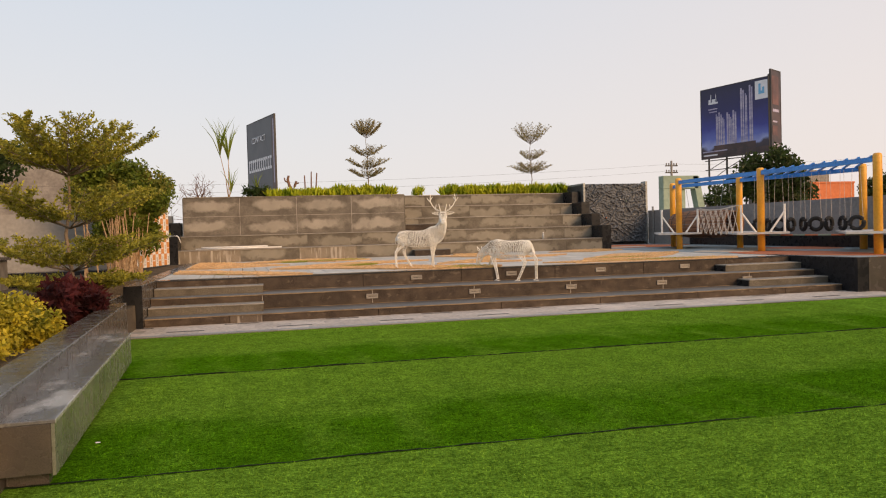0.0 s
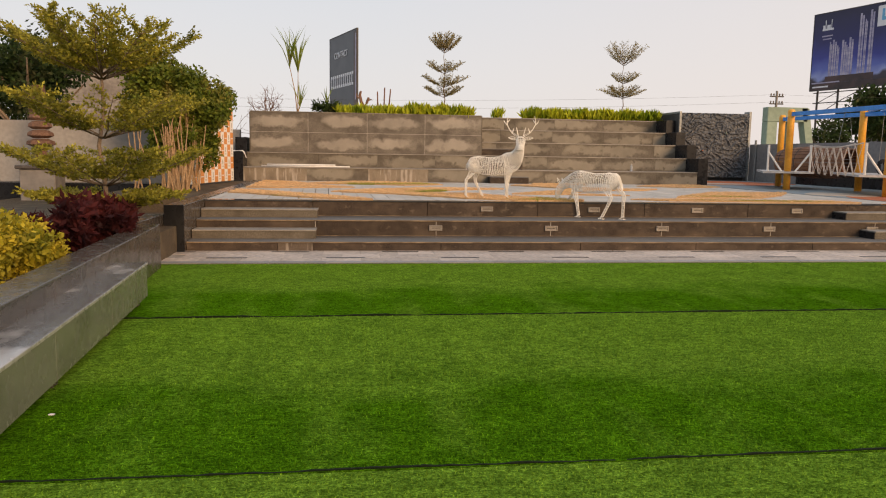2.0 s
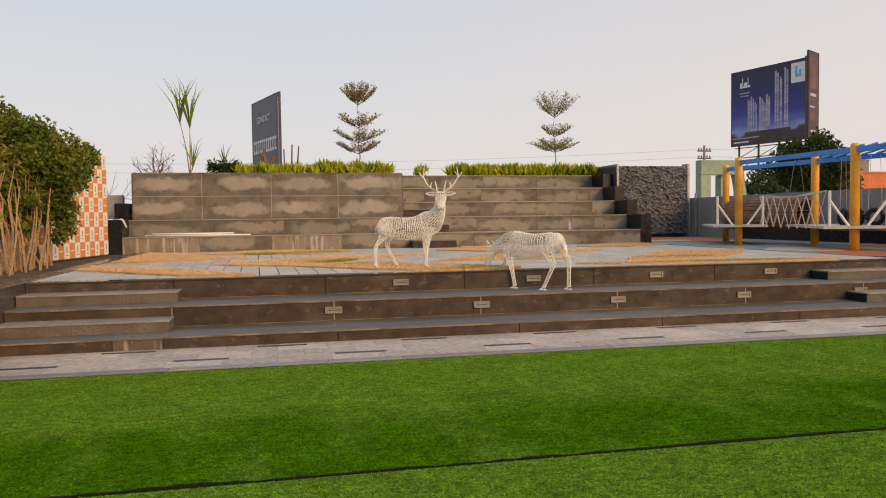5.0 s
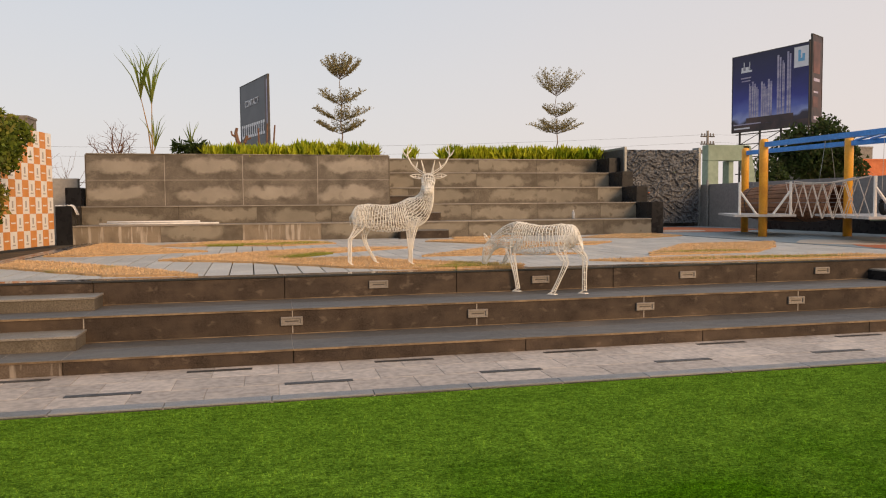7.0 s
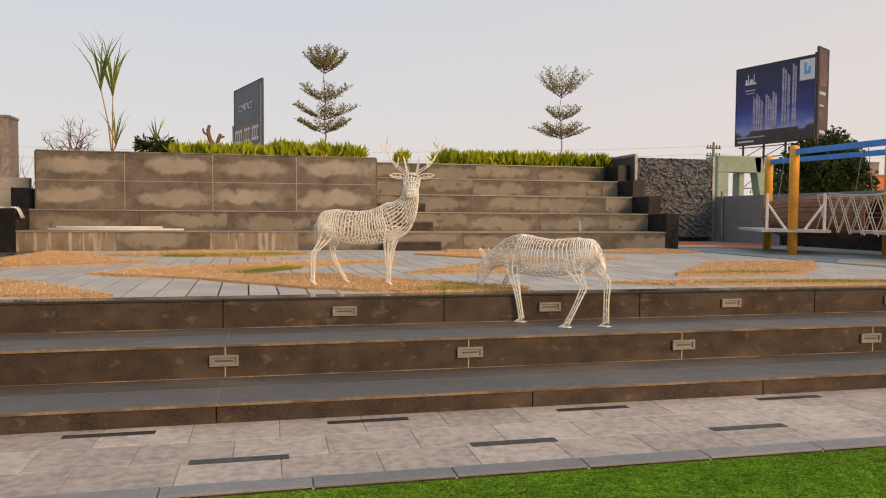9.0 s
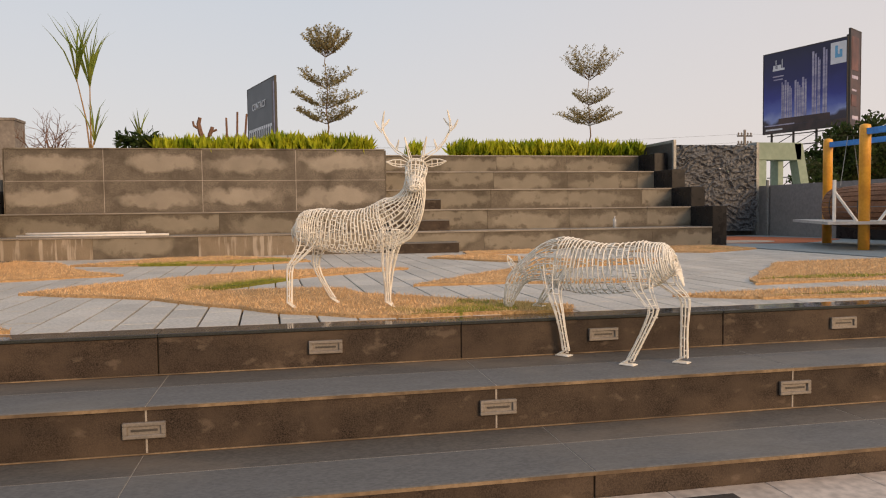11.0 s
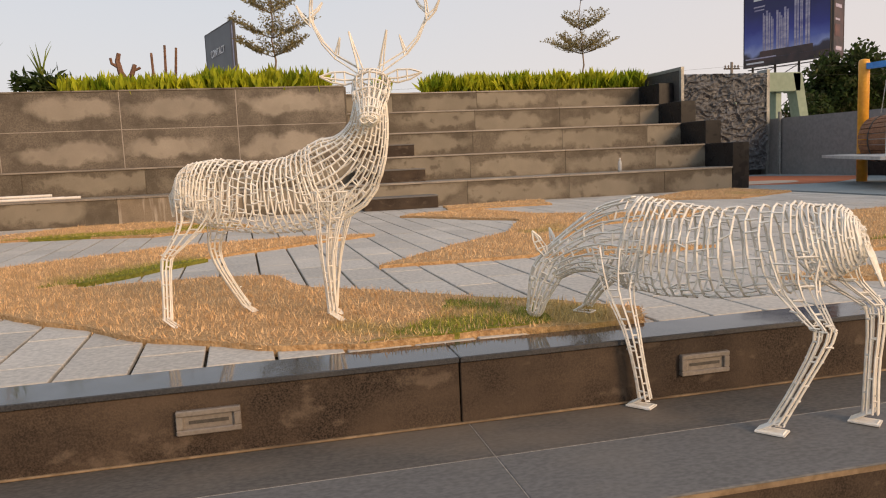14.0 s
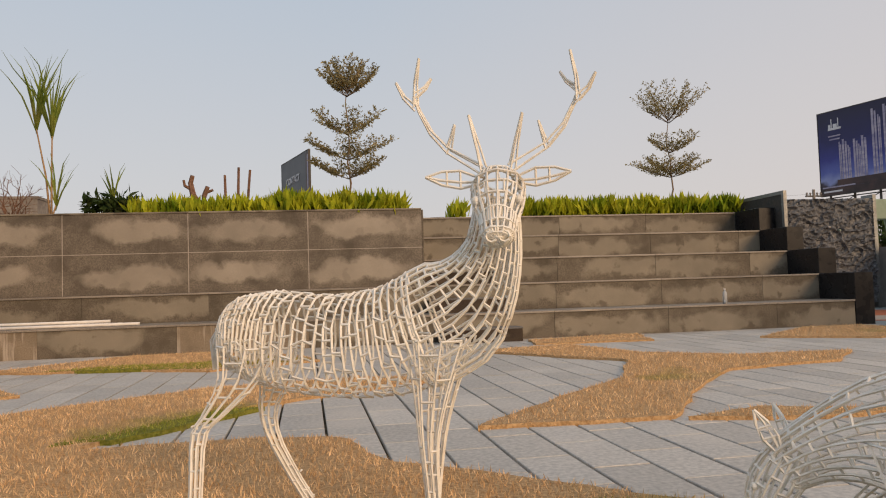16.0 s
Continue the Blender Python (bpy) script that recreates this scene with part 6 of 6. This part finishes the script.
# ---- dry grass patches ----
def patch(outline, label, dense=2200, base=HAY, blade=HAYBLADE, rise=0.0):
    """A slightly raised patch of dry grass inside a plan outline, with standing blades."""
    c = np.array(outline)
    closed = np.vstack([c[-1:], c, c[:2]])
    pts = []
    for i in range(1, len(c) + 1):
        p0, p1, p2, p3 = closed[i - 1], closed[i], closed[i + 1], closed[i + 2] if i + 2 < len(closed) else c[1]
        for u in np.linspace(0, 1, 9)[:-1]:
            q = p1 + (p2 - p1) * u
            nrm = np.array([p1[1] - p2[1], p2[0] - p1[0]])
            q = q + nrm / (np.linalg.norm(nrm) + 1e-6) * (0.05 * noise.noise(Vector((q[0] * 2.3, q[1] * 2.3, 5))) + 0.035 * noise.noise(Vector((q[0] * 8, q[1] * 8, 2))))
            pts.append((float(q[0]), float(q[1])))
    bm = prism(pts, Z3 - 0.03, Z3 + 0.026 + rise)
    bmesh.ops.triangulate(bm, faces=bm.faces)
    ob = tagged(part("grass_patch", bm, base), label, "grass", kind="stuff")
    P = np.array(pts)
    lo, hi = P.min(0), P.max(0)
    n = int(1.5 * dense * (hi - lo).prod())
    s = rng.uniform(lo, hi, (n, 2))
    inside = np.zeros(n, bool)
    for (xa, ya), (xb, yb) in zip(P, np.roll(P, -1, 0)):
        cross = ((ya > s[:, 1]) != (yb > s[:, 1])) & (s[:, 0] < (xb - xa) * (s[:, 1] - ya) / (yb - ya + 1e-9) + xa)
        inside ^= cross
    s = s[inside]
    me = leaf_mesh("grass_blades", np.column_stack([s, np.full(len(s), Z3 + 0.01 + rise)]), 0.046, 0.0044, 0.0, along=np.tile([0, 0, 1.0], (len(s), 1)), spread=1.0)
    part("grass_blades", me, blade, ob)
    return ob


patch([(-4.4, 4.3), (-3.78, 3.9), (-2.9, 3.4), (-2.06, 2.45), (-1.41, 1.78), (-0.93, 1.42), (-0.4, 1.25), (1.05, 1.22), (1.15, 1.5), (0.64, 1.95), (0.17, 2.42), (-0.55, 3.05), (-0.85, 3.8), (-1.28, 3.95), (-2.4, 3.9),
       (-1.83, 5.1), (-0.38, 6.15), (0.42, 6.64), (-0.63, 6.95), (-2.04, 6.65), (-3.13, 5.86), (-3.9, 5.1)], "dry straw-coloured grass patch with green tufts", 3000)
patch([(0.05, 3.9), (0.8, 3.85), (1.4, 3.85), (2.05, 4.9), (3.06, 6.15), (4.5, 6.45), (5.3, 7.3), (3.9, 7.4), (3.0, 8.2), (2.6, 9.8), (1.5, 9.6), (1.2, 9.2), (2.5, 7.4), (1.85, 5.9), (0.95, 4.95)], "dry straw-coloured angular grass patch", 2200)
patch([(1.44, 3.78), (2.2, 3.55), (3.0, 3.6), (2.1, 4.02)], "small green and straw grass patch")
patch([(-5.2, 9.4), (-4.6, 9.1), (-3.4, 8.9), (-2.3, 8.4), (-1.0, 9.1), (-1.45, 10.2), (-2.7, 11.3), (-3.9, 11.2)], "dry grass patch with a green streak", 1500)
patch([(-6.75, 3.6), (-5.6, 2.45), (-4.57, 1.42), (-3.49, 1.25), (-3.8, 1.75), (-4.54, 2.73), (-6.09, 4.5), (-6.75, 5.0)], "dry straw-coloured grass patch by the platform edge", 2200)
patch([(-6.7, 6.2), (-6.0, 6.0), (-3.8, 6.8), (-4.6, 7.8), (-5.6, 10.2), (-6.7, 11.2)], "dry straw-coloured grass patch", 1600)
patch([(2.4, 2.0), (3.1, 1.5), (5.7, 1.3), (7.6, 1.3), (7.2, 1.8), (6.2, 1.75), (4.3, 2.15)], "dry grass strip with green tufts by the platform edge", 2200)
patch([(3.85, 2.75), (6.1, 2.95), (7.4, 4.2), (8.6, 5.9), (6.2, 5.7), (4.1, 3.25)], "dry grass patch with green edges", 1800)
patch([(5.57, 9.7), (6.9, 8.8), (8.5, 9.6), (8.4, 11.2), (7.4, 11.3)], "dry grass patch below the seating tiers", 1500)
patch([(2.2, 10.2), (4.0, 10.0), (4.3, 11.4), (2.3, 11.0)], "dry grass patch below the seating tiers", 1500)

for outline in ([(-0.42, 1.27), (0.1, 1.25), (0.52, 1.3), (0.58, 1.62), (0.42, 1.9), (0.22, 2.12), (0.1, 1.85), (-0.1, 1.55)], [(-2.6, 4.05), (-2.25, 4.1), (-1.4, 5.2), (-1.75, 5.12), (-2.25, 4.5)],
                [(-4.4, 9.1), (-2.4, 8.6), (-1.1, 9.15), (-1.7, 9.9), (-2.6, 9.4), (-3.6, 9.45)], [(4.2, 3.2), (5.6, 3.02), (6.2, 3.2), (5.4, 3.4)], [(3.3, 1.62), (5.6, 1.36), (7.0, 1.36), (5.4, 1.68)]):
    patch(outline, "green grass growing in the dry lawn patch", 3000, GREEN, GREENBLADE, 0.006)

# turf blades that stand up from the lawn where the walk passes
def turf(y0, y1, x0, x1, n):
    p = np.column_stack([rng.uniform(x0, x1, n), rng.uniform(y0, y1, n), np.full(n, -0.003)])
    return tagged(part("turf_blades", leaf_mesh("turf_blades", p, 0.02, 0.0055, 0.0, along=np.tile([0.1, 0.2, 1.0], (n, 1)), spread=0.6), TURF_BLADE), "short green artificial turf blades", "turf", kind="stuff")


for (b_, a_), n in zip(zip(seams[:4], seams[1:5]), (110000, 130000, 130000, 60000)):
    turf(a_ + 0.03, b_ - 0.04, -6.0, 6.5, n)

# ---- flagstones of the platform ----
FW, FL, SKEW = 0.322, 0.61, 0.028
near, rest_v, rest_f = [], [], []
col = 0
x = -1.16 - 18 * FW
while x < XR + 0.28:
    y = Y3 + 0.29 - (0.3 if col % 2 else 0)
    while y < TY[0] - 0.05:
        a, b = max(y, Y3 + 0.285), min(y + FL, TY[0] - 0.002)
        if b - a > 0.05 and -7.12 < x - SKEW * (b - 1.31) and x + FW - SKEW * (b - 1.31) < XR:
            if -3.0 < x < 3.4 and a < 6.2 and len(near) < 300:
                near.append((x, a, b))
            else:
                x0, x1, y0, y1 = x + 0.009, x + FW - 0.009, a + 0.004, b - 0.004
                k = len(rest_v)
                zt = Z3 - 0.004 + 0.003 * rng.random()
                rest_v += [(px - SKEW * (py - 1.31), py, pz) for pz in (Z3 - 0.03, zt) for px, py in ((x0, y0), (x1, y0), (x1, y1), (x0, y1))]
                rest_f += [(k + 4, k + 5, k + 6, k + 7), (k, k + 1, k + 5, k + 4), (k + 1, k + 2, k + 6, k + 5), (k + 2, k + 3, k + 7, k + 6), (k + 3, k, k + 4, k + 7)]
        y += FL
    x += FW
    col += 1
for x, a, b in near:
    o = slab(platform, "flagstone", FLAG, x + 0.009, x + FW - 0.009, a + 0.006, b - 0.006, Z3 - 0.03, Z3 - 0.002, 0.004)
    o.location.z += 0.003 * (rng.random() - 0.7)
    o.location.x -= SKEW * (o.location.y - 1.31)
    o.rotation_euler.z = SKEW
rest = part("flagstones", raw_mesh("flagstones", rest_v, rest_f), FLAGS_REST, platform)
tagged(rest, kind="stuff")
